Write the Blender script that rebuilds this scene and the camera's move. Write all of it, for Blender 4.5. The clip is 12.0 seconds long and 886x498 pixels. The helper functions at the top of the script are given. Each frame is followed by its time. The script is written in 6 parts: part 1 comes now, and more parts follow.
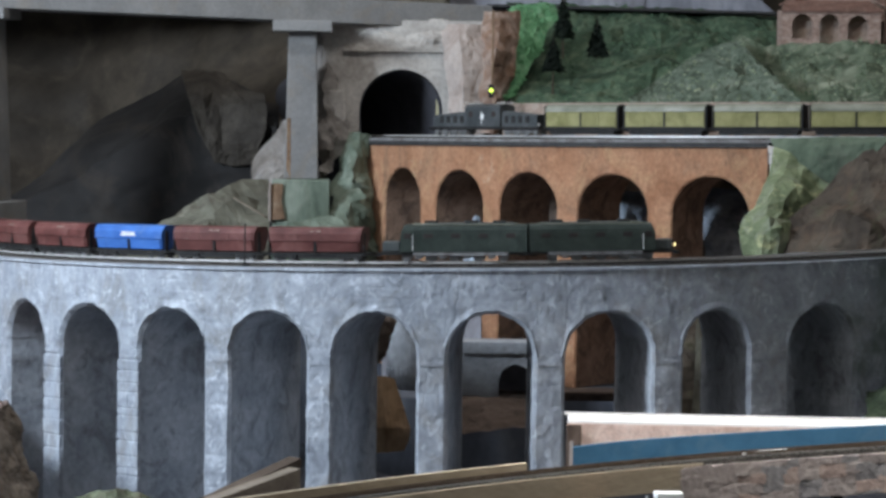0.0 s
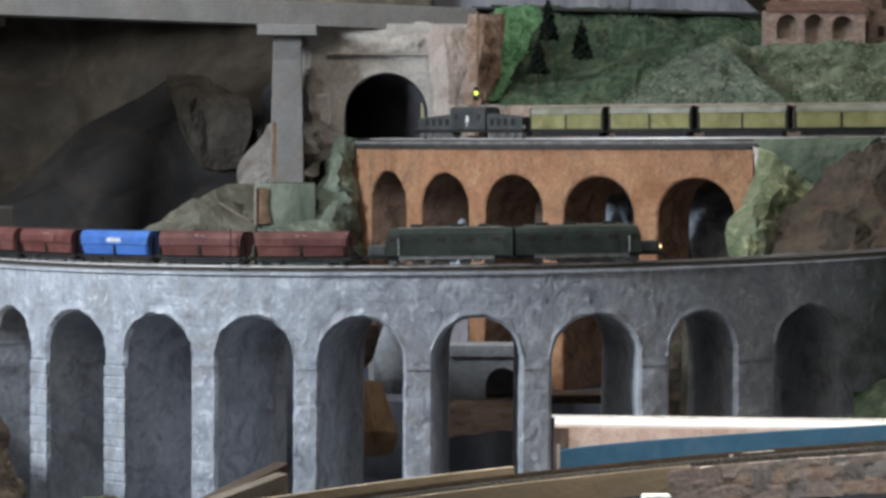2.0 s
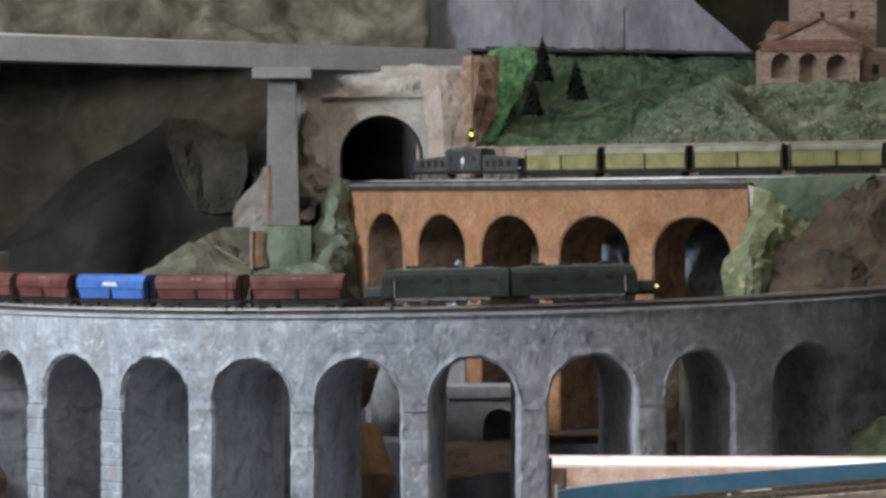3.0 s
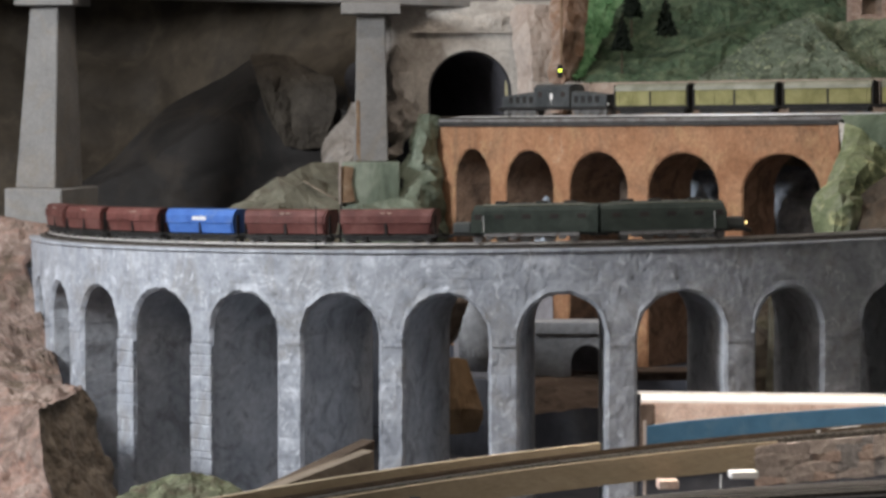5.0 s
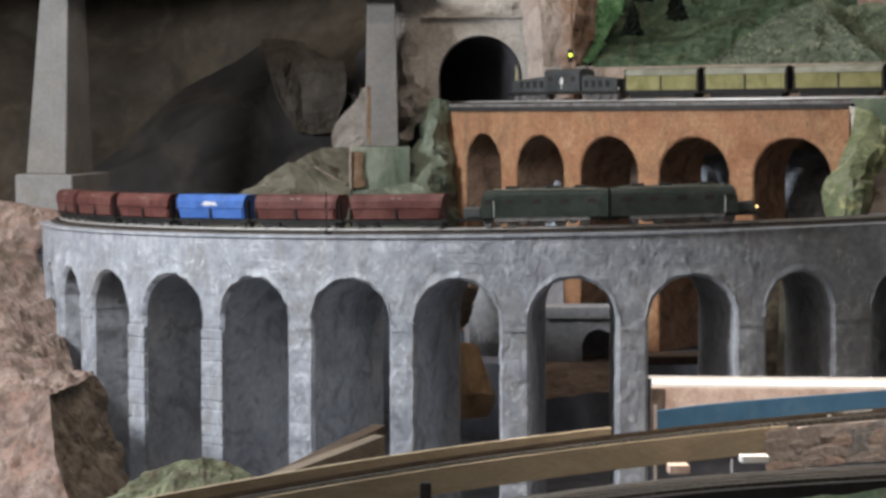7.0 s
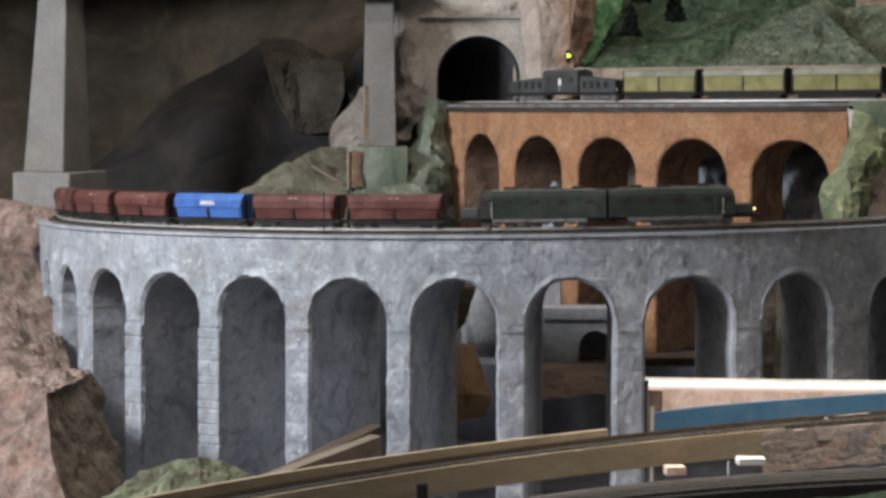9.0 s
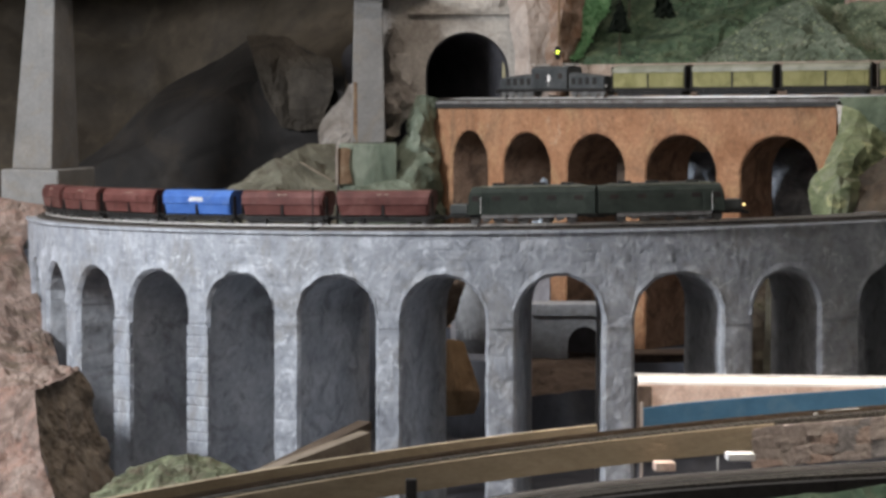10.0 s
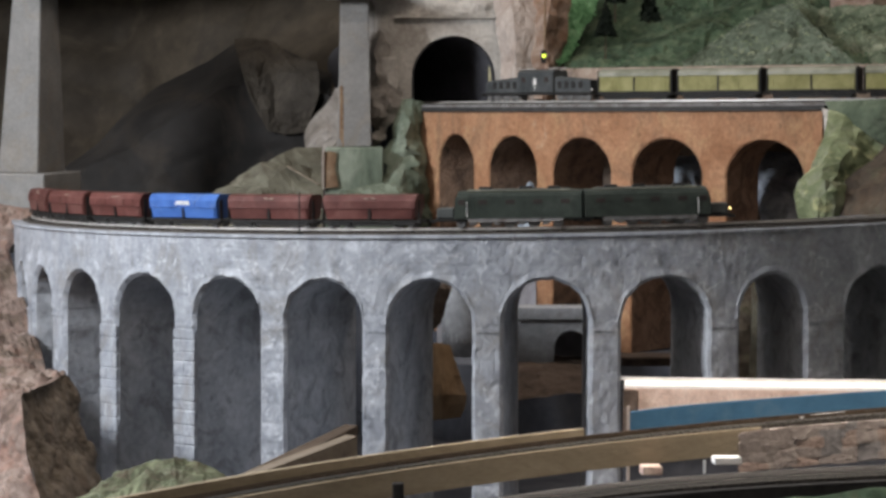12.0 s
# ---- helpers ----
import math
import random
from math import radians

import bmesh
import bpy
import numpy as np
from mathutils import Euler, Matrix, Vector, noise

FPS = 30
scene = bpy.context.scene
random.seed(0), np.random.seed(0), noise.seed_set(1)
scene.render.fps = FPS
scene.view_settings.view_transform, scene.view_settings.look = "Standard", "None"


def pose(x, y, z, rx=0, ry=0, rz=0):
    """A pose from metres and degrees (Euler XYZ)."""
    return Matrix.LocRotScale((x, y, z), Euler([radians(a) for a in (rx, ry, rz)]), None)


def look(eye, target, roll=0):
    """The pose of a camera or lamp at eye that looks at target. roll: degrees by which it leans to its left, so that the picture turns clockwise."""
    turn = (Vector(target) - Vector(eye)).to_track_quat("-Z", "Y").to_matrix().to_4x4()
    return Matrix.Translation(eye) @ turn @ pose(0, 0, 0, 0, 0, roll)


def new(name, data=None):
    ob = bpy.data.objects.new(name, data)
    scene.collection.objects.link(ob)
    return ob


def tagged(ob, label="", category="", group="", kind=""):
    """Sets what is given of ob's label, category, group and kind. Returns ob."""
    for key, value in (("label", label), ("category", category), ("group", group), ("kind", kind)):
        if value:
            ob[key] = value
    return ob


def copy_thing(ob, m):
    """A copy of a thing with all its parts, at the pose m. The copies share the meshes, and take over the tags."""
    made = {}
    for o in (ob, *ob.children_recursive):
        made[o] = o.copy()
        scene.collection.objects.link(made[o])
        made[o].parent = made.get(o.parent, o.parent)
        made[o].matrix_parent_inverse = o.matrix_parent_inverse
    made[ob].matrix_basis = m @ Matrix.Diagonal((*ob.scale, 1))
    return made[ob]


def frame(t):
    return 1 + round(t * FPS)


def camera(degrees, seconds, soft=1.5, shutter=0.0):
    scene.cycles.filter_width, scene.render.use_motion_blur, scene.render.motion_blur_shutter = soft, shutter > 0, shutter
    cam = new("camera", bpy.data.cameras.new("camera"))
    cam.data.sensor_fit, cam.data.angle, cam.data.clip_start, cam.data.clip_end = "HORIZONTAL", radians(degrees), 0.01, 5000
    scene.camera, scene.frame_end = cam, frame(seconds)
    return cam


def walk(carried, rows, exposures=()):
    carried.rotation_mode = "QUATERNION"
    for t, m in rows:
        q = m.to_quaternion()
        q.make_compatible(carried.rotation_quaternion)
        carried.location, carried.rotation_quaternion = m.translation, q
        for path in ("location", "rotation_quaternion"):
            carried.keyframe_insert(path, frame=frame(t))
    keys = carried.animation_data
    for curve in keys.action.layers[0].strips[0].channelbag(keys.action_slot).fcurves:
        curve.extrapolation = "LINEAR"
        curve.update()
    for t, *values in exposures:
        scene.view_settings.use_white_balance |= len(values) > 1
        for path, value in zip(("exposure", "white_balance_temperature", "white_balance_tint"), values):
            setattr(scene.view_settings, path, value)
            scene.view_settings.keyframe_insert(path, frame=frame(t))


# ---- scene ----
# A model railway layout in H0 scale, seen from about three and a half metres.
cam = camera(17.82, 12.0, soft=3.2)
walk(cam, [
    (0, pose(-0.0008, -0.0014, 1.5002, 86.864, -0.743, -1.545)),
    (0.5, pose(0.0014, -0.0034, 1.5042, 86.764, -0.641, -1.547)),
    (1, pose(-0.0019, -0.0046, 1.4991, 86.748, -0.516, -1.359)),
    (1.5, pose(0.0027, -0.0017, 1.501, 86.601, -0.519, -1.532)),
    (2, pose(0.0014, 0.0005, 1.504, 86.877, -0.329, -1.819)),
    (2.5, pose(0.006, 0.0013, 1.5023, 87.304, 0.057, -1.747)),
    (3, pose(0.0042, 0.0006, 1.5018, 87.751, 0.151, -1.88)),
    (3.5, pose(0.0003, -0.0028, 1.4992, 87.49, 0.101, -0.563)),
    (3.7, pose(0.0003, -0.0028, 1.4992, 87.295, 0.09, -0.391)),
    (5.3, pose(-0.0024, 0.0005, 1.4991, 86.455, -0.014, -0.109)),
    (5.5, pose(-0.0024, 0.0005, 1.4991, 86.464, -0.014, -0.075)),
    (6, pose(-0.0018, 0.0006, 1.4986, 86.296, -0.013, -0.083)),
    (6.5, pose(0, 0, 1.5, 86.098, 0, 0)),
    (7, pose(-0, 0.0008, 1.499, 86.184, 0.141, 0.069)),
    (9, pose(-0.0024, 0.0012, 1.5011, 86.159, -0.162, -0)),
    (9.5, pose(-0.0005, 0.0023, 1.4985, 86.18, -0.122, -0.015)),
    (10, pose(-0.0018, 0.0047, 1.4974, 86.137, -0.111, -0.217)),
    (10.5, pose(-0.0031, 0.0009, 1.4988, 86.263, -0.213, -0.216)),
    (11, pose(-0.0033, 0.0012, 1.499, 86.328, -0.208, -0.238)),
    (11.5, pose(-0.0021, 0.0021, 1.4968, 86.325, -0.075, -0.302)),
    (12, pose(-0.0039, 0.0033, 1.4985, 86.198, -0.111, -0.525)),
], exposures=[(0, 0.14, 6150, 10), (0.5, 0.12, 6250, 11), (1.5, 0.10, 6400, 11), (2, 0.08, 6600, 11), (3, 0.08, 6850, 13), (5.5, 0.08, 7250, 15), (12, 0.08, 7150, 15)])

# ---- light ----
world = bpy.data.worlds.new("world")
scene.world = world
world.use_nodes = True
world.node_tree.nodes["Background"].inputs[0].default_value = (0.75, 0.85, 1.0, 1)
world.node_tree.nodes["Background"].inputs[1].default_value = 0.05


def area_lamp(name, eye, target, sx, sy, watts, colour, spread=180):
    data = bpy.data.lights.new(name, "AREA")
    data.shape, data.size, data.size_y, data.energy, data.color = "RECTANGLE", sx, sy, watts, colour
    data.spread = radians(spread)
    ob = new(name, data)
    ob.matrix_basis = look(eye, target)
    return ob


# Unseen key lamp, added for the cool light from the left.
area_lamp("window_light", (-1.62, 2.85, 2.12), (-0.2, 3.7, 1.2), 0.45, 0.45, 54, (0.79, 0.89, 1.0))
# Narrow unseen lamp, added to brighten the white card and the front right.
area_lamp("layout_tube_light", (0.45, 2.95, 1.92), (0.45, 3.13, 1.1), 0.75, 0.06, 1.75, (1.0, 0.95, 0.88), 52)
area_lamp("ceiling_tube_light", (0.2, 3.80, 2.55), (0.2, 3.95, 1.1), 1.2, 0.08, 6.8, (1.0, 0.95, 0.89))
# Unseen fill lamp, added to lift the shadows by way of the ceiling.
area_lamp("room_uplight", (-0.6, 1.0, 2.1), (-0.6, 1.0, 2.7), 1.2, 0.6, 24, (1.0, 0.97, 0.95))


# ---- materials ----
def surface(name, cols, scale=30.0, rough=0.85, bump=0.3, bump_scale=180.0, metal=0.0, grain=0.12, stretch=(1, 1, 1), spec=0.25, island=0.0, stain=()):
    """A worn surface: colours mixed by coarse noise, fine grain over it, and relief from two scales."""
    m = bpy.data.materials.new(name)
    m.use_nodes = True
    nt = m.node_tree
    bsdf = nt.nodes["Principled BSDF"]
    bsdf.inputs["Roughness"].default_value = rough
    bsdf.inputs["Metallic"].default_value = metal
    bsdf.inputs["Specular IOR Level"].default_value = spec
    geo = nt.nodes.new("ShaderNodeNewGeometry")
    mp = nt.nodes.new("ShaderNodeMapping")
    mp.inputs["Scale"].default_value = stretch
    nt.links.new(geo.outputs["Position"], mp.inputs[0])
    n1 = nt.nodes.new("ShaderNodeTexNoise")
    n1.inputs["Scale"].default_value = scale
    n1.inputs["Detail"].default_value = 6
    n1.inputs["Roughness"].default_value = 0.62
    n1.inputs["Distortion"].default_value = 0.6
    nt.links.new(mp.outputs[0], n1.inputs["Vector"])
    ramp = nt.nodes.new("ShaderNodeValToRGB")
    el = ramp.color_ramp.elements
    while len(el) < len(cols):
        el.new(0.5)
    for k, c in enumerate(cols):
        el[k].position = 0.3 + 0.4 * k / max(1, len(cols) - 1)
        el[k].color = (*c, 1)
    nt.links.new(n1.outputs["Fac"], ramp.inputs[0])
    n2 = nt.nodes.new("ShaderNodeTexNoise")
    n2.inputs["Scale"].default_value = bump_scale
    n2.inputs["Detail"].default_value = 4
    nt.links.new(mp.outputs[0], n2.inputs["Vector"])
    info = nt.nodes.new("ShaderNodeObjectInfo")
    val = nt.nodes.new("ShaderNodeMath")
    val.operation = "MULTIPLY_ADD"
    nt.links.new(n2.outputs["Fac"], val.inputs[0])
    val.inputs[1].default_value = grain * 4
    val.inputs[2].default_value = 1 - grain * 2.2
    rnd = nt.nodes.new("ShaderNodeMath")
    rnd.operation = "MULTIPLY_ADD"
    nt.links.new(info.outputs["Random"], rnd.inputs[0])
    rnd.inputs[1].default_value = 0.16
    nt.links.new(val.outputs[0], rnd.inputs[2])
    if island:
        isl = nt.nodes.new("ShaderNodeMath")
        isl.operation = "MULTIPLY_ADD"
        nt.links.new(geo.outputs["Random Per Island"], isl.inputs[0])
        isl.inputs[1].default_value = island
        nt.links.new(rnd.outputs[0], isl.inputs[2])
        rnd = isl
    hsv = nt.nodes.new("ShaderNodeHueSaturation")
    nt.links.new(rnd.outputs[0], hsv.inputs["Value"])
    tint = ramp.outputs[0]
    for k, (colour, amount, size, low) in enumerate(stain):
        move = nt.nodes.new("ShaderNodeMapping")
        move.inputs["Location"].default_value = (3.7 * k, 1.9 * k, 5.3 * k)
        nt.links.new(mp.outputs[0], move.inputs[0])
        n3 = nt.nodes.new("ShaderNodeTexNoise")
        n3.inputs["Scale"].default_value = size
        n3.inputs["Detail"].default_value = 5
        n3.inputs["Roughness"].default_value = 0.7
        n3.inputs["Distortion"].default_value = 1.2
        nt.links.new(move.outputs[0], n3.inputs["Vector"])
        edge = nt.nodes.new("ShaderNodeMapRange")
        edge.inputs["From Min"].default_value = low
        edge.inputs["From Max"].default_value = low + 0.14
        edge.inputs["To Max"].default_value = amount
        nt.links.new(n3.outputs["Fac"], edge.inputs["Value"])
        mix = nt.nodes.new("ShaderNodeMixRGB")
        nt.links.new(edge.outputs["Result"], mix.inputs[0])
        nt.links.new(tint, mix.inputs[1])
        mix.inputs[2].default_value = (*colour, 1)
        tint = mix.outputs[0]
    nt.links.new(tint, hsv.inputs["Color"])
    nt.links.new(hsv.outputs[0], bsdf.inputs["Base Color"])
    if bump:
        add = nt.nodes.new("ShaderNodeMath")
        add.operation = "ADD"
        nt.links.new(n1.outputs["Fac"], add.inputs[0])
        nt.links.new(n2.outputs["Fac"], add.inputs[1])
        bp = nt.nodes.new("ShaderNodeBump")
        bp.inputs["Strength"].default_value = bump
        bp.inputs["Distance"].default_value = 0.004
        nt.links.new(add.outputs[0], bp.inputs["Height"])
        nt.links.new(bp.outputs[0], bsdf.inputs["Normal"])
    return m


def glow(name, colour, power):
    m = bpy.data.materials.new(name)
    m.use_nodes = True
    b = m.node_tree.nodes["Principled BSDF"]
    b.inputs["Base Color"].default_value = (*colour, 1)
    b.inputs["Emission Color"].default_value = (*colour, 1)
    b.inputs["Emission Strength"].default_value = power
    return m


M = dict(
    stone=surface("grey_stone", [(0.19, 0.204, 0.232), (0.265, 0.285, 0.317), (0.32, 0.34, 0.374), (0.44, 0.465, 0.505)], 32, 0.5, 0.24, 170, grain=0.15, spec=0.45, stretch=(1, 1, 0.8), stain=[((0.205, 0.195, 0.18), 0.55, 14, 0.5), ((0.13, 0.14, 0.16), 0.6, 46, 0.55), ((0.62, 0.65, 0.70), 0.8, 56, 0.57)]),
    # Stained grey stone again, lightened in colour for the weak light inside the arches.
    stone_side=surface("grey_pier_side_lightened", [(0.285, 0.303, 0.333), (0.39, 0.412, 0.443), (0.485, 0.502, 0.53)], 20, 0.85, 0.4, 110, grain=0.16, stain=[((0.16, 0.16, 0.165), 0.6, 26, 0.5), ((0.06, 0.06, 0.065), 0.85, 75, 0.62), ((0.5, 0.52, 0.55), 0.5, 50, 0.6)]),
    orange=surface("orange_brick", [(0.275, 0.130, 0.068), (0.365, 0.186, 0.103), (0.435, 0.25, 0.145)], 16, 0.85, 0.45, 220, grain=0.24, stretch=(1, 1, 0.7), stain=[((0.205, 0.118, 0.072), 0.7, 9, 0.5), ((0.455, 0.28, 0.15), 0.6, 18, 0.52), ((0.175, 0.10, 0.065), 0.5, 34, 0.58), ((0.47, 0.35, 0.245), 0.5, 48, 0.6)]),
    orange_in=surface("brown_arch_lining", [(0.2, 0.124, 0.0846), (0.294, 0.194, 0.138), (0.399, 0.276, 0.202)], 28, 0.9, 0.5, 200, stain=[((0.07, 0.05, 0.04), 0.6, 26, 0.48)]),
    concrete=surface("pale_concrete", [(0.149, 0.145, 0.14), (0.187, 0.183, 0.176), (0.225, 0.219, 0.209)], 14, 0.8, 0.25, 200, grain=0.12, stain=[((0.21, 0.175, 0.135), 0.4, 16, 0.5), ((0.135, 0.13, 0.125), 0.4, 40, 0.56)]),
    rail_brown=surface("dull_brown_rail", [(0.07, 0.05, 0.035), (0.14, 0.105, 0.075)], 60, 0.5, 0.0, 300, metal=0.3),
    dark_board=surface("dark_brown_board", [(0.045, 0.032, 0.024), (0.085, 0.062, 0.045)], 20, 0.8, 0.2, 220, stretch=(0.3, 1, 1)),
    old_board=surface("old_tan_board", [(0.115, 0.095, 0.072), (0.17, 0.14, 0.108), (0.22, 0.185, 0.145)], 20, 0.8, 0.2, 220, stretch=(0.3, 1, 1), stain=[((0.07, 0.053, 0.04), 0.6, 20, 0.55)]),
    fold_grey=surface("grey_brown_fold", [(0.0283, 0.0238, 0.0187), (0.0554, 0.0464, 0.0367), (0.1, 0.0863, 0.0683)], 12, 0.8, 0.3, 80),
    bridge_grey=surface("pale_grey_plaster", [(0.20, 0.205, 0.215), (0.285, 0.29, 0.30), (0.365, 0.37, 0.38)], 20, 0.85, 0.4, 120, grain=0.16, stain=[((0.15, 0.14, 0.135), 0.5, 24, 0.55)]),
    rust=surface("rust_stain", [(0.11, 0.066, 0.04), (0.17, 0.108, 0.066), (0.23, 0.165, 0.11)], 40, 0.85, 0.3, 200, grain=0.2),
    # Yellow light on the tunnel jamb, put into the plaster's colour.
    jamb=surface("yellow_lit_plaster", [(0.33, 0.29, 0.16), (0.45, 0.41, 0.26)], 40, 0.85, 0.3, 160),
    portal=surface("portal_plaster", [(0.28, 0.255, 0.227), (0.386, 0.358, 0.325), (0.47, 0.442, 0.403)], 22, 0.85, 0.4, 160, grain=0.16, stain=[((0.20, 0.17, 0.145), 0.5, 24, 0.54)]),
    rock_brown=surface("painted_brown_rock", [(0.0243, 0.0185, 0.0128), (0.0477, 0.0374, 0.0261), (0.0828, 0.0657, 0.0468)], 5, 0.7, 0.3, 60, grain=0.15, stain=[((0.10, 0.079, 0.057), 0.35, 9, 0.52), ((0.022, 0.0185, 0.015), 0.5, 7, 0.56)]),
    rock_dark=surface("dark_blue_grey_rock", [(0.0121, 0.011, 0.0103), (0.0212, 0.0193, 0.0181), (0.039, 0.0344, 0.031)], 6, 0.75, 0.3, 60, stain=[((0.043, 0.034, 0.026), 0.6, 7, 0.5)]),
    rock_tan=surface("olive_tan_rock", [(0.036, 0.034, 0.024), (0.072, 0.068, 0.05), (0.135, 0.13, 0.098)], 7, 0.8, 0.4, 90, grain=0.16, stain=[((0.045, 0.035, 0.025), 0.8, 9, 0.5), ((0.19, 0.185, 0.145), 0.6, 20, 0.57)]),
    rock_red=surface("reddish_rock", [(0.0855, 0.0576, 0.0459), (0.18, 0.131, 0.11), (0.279, 0.221, 0.189)], 18, 0.85, 0.5, 110, grain=0.26, stain=[((0.23, 0.13, 0.10), 0.6, 22, 0.5), ((0.07, 0.052, 0.036), 0.85, 11, 0.5), ((0.38, 0.31, 0.28), 0.5, 30, 0.58)]),
    rock_boulder=surface("brown_boulder", [(0.10, 0.078, 0.057), (0.185, 0.148, 0.113), (0.28, 0.235, 0.185)], 24, 0.85, 0.6, 140, grain=0.24, stain=[((0.17, 0.12, 0.088), 0.5, 18, 0.5)]),
    rock_rust=surface("rust_brown_rock", [(0.12, 0.068, 0.043), (0.24, 0.165, 0.125), (0.36, 0.295, 0.25)], 26, 0.85, 0.6, 150, grain=0.2, stain=[((0.19, 0.095, 0.05), 0.6, 18, 0.5)]),
    green_rock=surface("green_rock", [(0.07, 0.088, 0.045), (0.15, 0.175, 0.095), (0.31, 0.335, 0.20)], 14, 0.8, 0.5, 110, grain=0.15, stain=[((0.24, 0.25, 0.19), 0.6, 18, 0.5), ((0.46, 0.45, 0.24), 0.7, 22, 0.55), ((0.05, 0.06, 0.03), 0.6, 30, 0.58)]),
    shoulder=surface("dull_green_bank", [(0.05, 0.068, 0.045), (0.085, 0.11, 0.075), (0.13, 0.155, 0.11)], 12, 0.9, 0.3, 90, grain=0.12, stain=[((0.10, 0.10, 0.075), 0.5, 18, 0.54)]),
    pale_plaster=surface("pale_chipped_plaster", [(0.42, 0.38, 0.34), (0.58, 0.54, 0.49)], 60, 0.85, 0.3, 160),
    grass=surface("hillside_green", [(0.028, 0.05, 0.03), (0.062, 0.10, 0.06), (0.14, 0.18, 0.11)], 22, 0.9, 0.5, 120, grain=0.2, stretch=(1.2, 1, 0.6), stain=[((0.022, 0.036, 0.024), 0.7, 17, 0.54), ((0.19, 0.21, 0.135), 0.6, 24, 0.56), ((0.10, 0.08, 0.05), 0.5, 30, 0.58)]),
    terrace=surface("blotchy_green_slope", [(0.038, 0.055, 0.034), (0.09, 0.114, 0.074), (0.175, 0.195, 0.138)], 14, 0.9, 0.4, 90, grain=0.16, stretch=(1, 1, 0.35), stain=[((0.028, 0.04, 0.024), 0.8, 16, 0.52), ((0.28, 0.295, 0.215), 0.8, 13, 0.54), ((0.06, 0.05, 0.03), 0.6, 30, 0.58)]),
    backdrop=surface("painted_backdrop_brown", [(0.055, 0.046, 0.034), (0.095, 0.08, 0.06), (0.14, 0.12, 0.09)], 6, 0.85, 0.2, 60, grain=0.12, stain=[((0.05, 0.043, 0.035), 0.5, 8, 0.52)]),
    grass_light=surface("grey_green_scree", [(0.055, 0.075, 0.052), (0.103, 0.132, 0.097), (0.178, 0.205, 0.158)], 26, 0.9, 0.4, 90, grain=0.14, stain=[((0.045, 0.06, 0.04), 0.6, 18, 0.54), ((0.25, 0.27, 0.21), 0.5, 22, 0.58)]),
    # Flock green raised in colour to carry a lamp's green glow.
    green_bright=surface("green_glow_flock", [(0.08, 0.20, 0.09), (0.14, 0.31, 0.15), (0.26, 0.42, 0.25)], 34, 0.9, 0.8, 170, grain=0.3),
    fir=surface("dark_fir_needles", [(0.006, 0.010, 0.007), (0.014, 0.022, 0.014)], 60, 0.9, 0.3, 400),
    bark=surface("bark", [(0.05, 0.035, 0.025), (0.08, 0.06, 0.04)], 60, 0.9, 0.3, 400),
    masonry=surface("red_grey_masonry", [(0.22, 0.17, 0.14), (0.33, 0.25, 0.20), (0.40, 0.34, 0.28)], 40, 0.9, 0.4, 260, grain=0.2),
    greywall=surface("grey_blue_plaster", [(0.15, 0.155, 0.18), (0.25, 0.255, 0.285), (0.36, 0.365, 0.39)], 13, 0.85, 0.4, 90, grain=0.16, stretch=(1, 1, 0.4), stain=[((0.15, 0.14, 0.15), 0.6, 9, 0.48)]),
    house=surface("house_brick", [(0.21, 0.135, 0.105), (0.345, 0.245, 0.20), (0.46, 0.36, 0.30)], 150, 0.85, 0.5, 420, grain=0.25, stretch=(0.5, 0.5, 1.3), stain=[((0.24, 0.15, 0.115), 0.6, 60, 0.52), ((0.50, 0.42, 0.36), 0.5, 45, 0.57)]),
    rooftile=surface("roof_tile", [(0.15, 0.083, 0.062), (0.225, 0.128, 0.098), (0.29, 0.185, 0.145)], 60, 0.85, 0.5, 300, grain=0.25, stretch=(1, 1, 0.5), stain=[((0.11, 0.075, 0.06), 0.6, 50, 0.52)]),
    darkwin=surface("dark_recess", [(0.02, 0.018, 0.016), (0.05, 0.035, 0.03)], 60, 0.7, 0.0),
    tan=surface("tan_hardboard", [(0.25, 0.205, 0.14), (0.325, 0.268, 0.188), (0.39, 0.325, 0.235)], 12, 0.75, 0.15, 320, grain=0.1, stretch=(0.3, 1, 1), stain=[((0.21, 0.165, 0.11), 0.5, 14, 0.48)]),
    blue=surface("blue_painted_strip", [(0.042, 0.12, 0.20), (0.06, 0.155, 0.25)], 18, 0.55, 0.05, 200, grain=0.05, stain=[((0.09, 0.17, 0.24), 0.5, 25, 0.52)]),
    white=surface("white_card", [(0.705, 0.705, 0.688), (0.757, 0.757, 0.748)], 20, 0.7, 0.05, 200, grain=0.04),
    brick=surface("pink_brick", [(0.50, 0.35, 0.285), (0.64, 0.48, 0.405), (0.76, 0.63, 0.55)], 60, 0.85, 0.3, 300, grain=0.15),
    brickband=surface("mauve_stone_block", [(0.25, 0.207, 0.188), (0.325, 0.278, 0.252), (0.40, 0.35, 0.315)], 60, 0.85, 0.3, 160, grain=0.18, stain=[((0.22, 0.195, 0.19), 0.6, 45, 0.55)]),
    band_pink=surface("pink_stone_block", [(0.30, 0.22, 0.185), (0.39, 0.295, 0.25), (0.46, 0.37, 0.315)], 60, 0.85, 0.3, 160, grain=0.18, stain=[((0.24, 0.19, 0.175), 0.5, 45, 0.55)]),
    band_grey=surface("grey_stone_block", [(0.18, 0.168, 0.168), (0.25, 0.235, 0.23), (0.33, 0.308, 0.295)], 60, 0.85, 0.3, 160, grain=0.18),
    ballast=surface("dark_ballast", [(0.035, 0.03, 0.026), (0.08, 0.07, 0.06), (0.15, 0.135, 0.12)], 240, 0.95, 0.6, 700, grain=0.2),
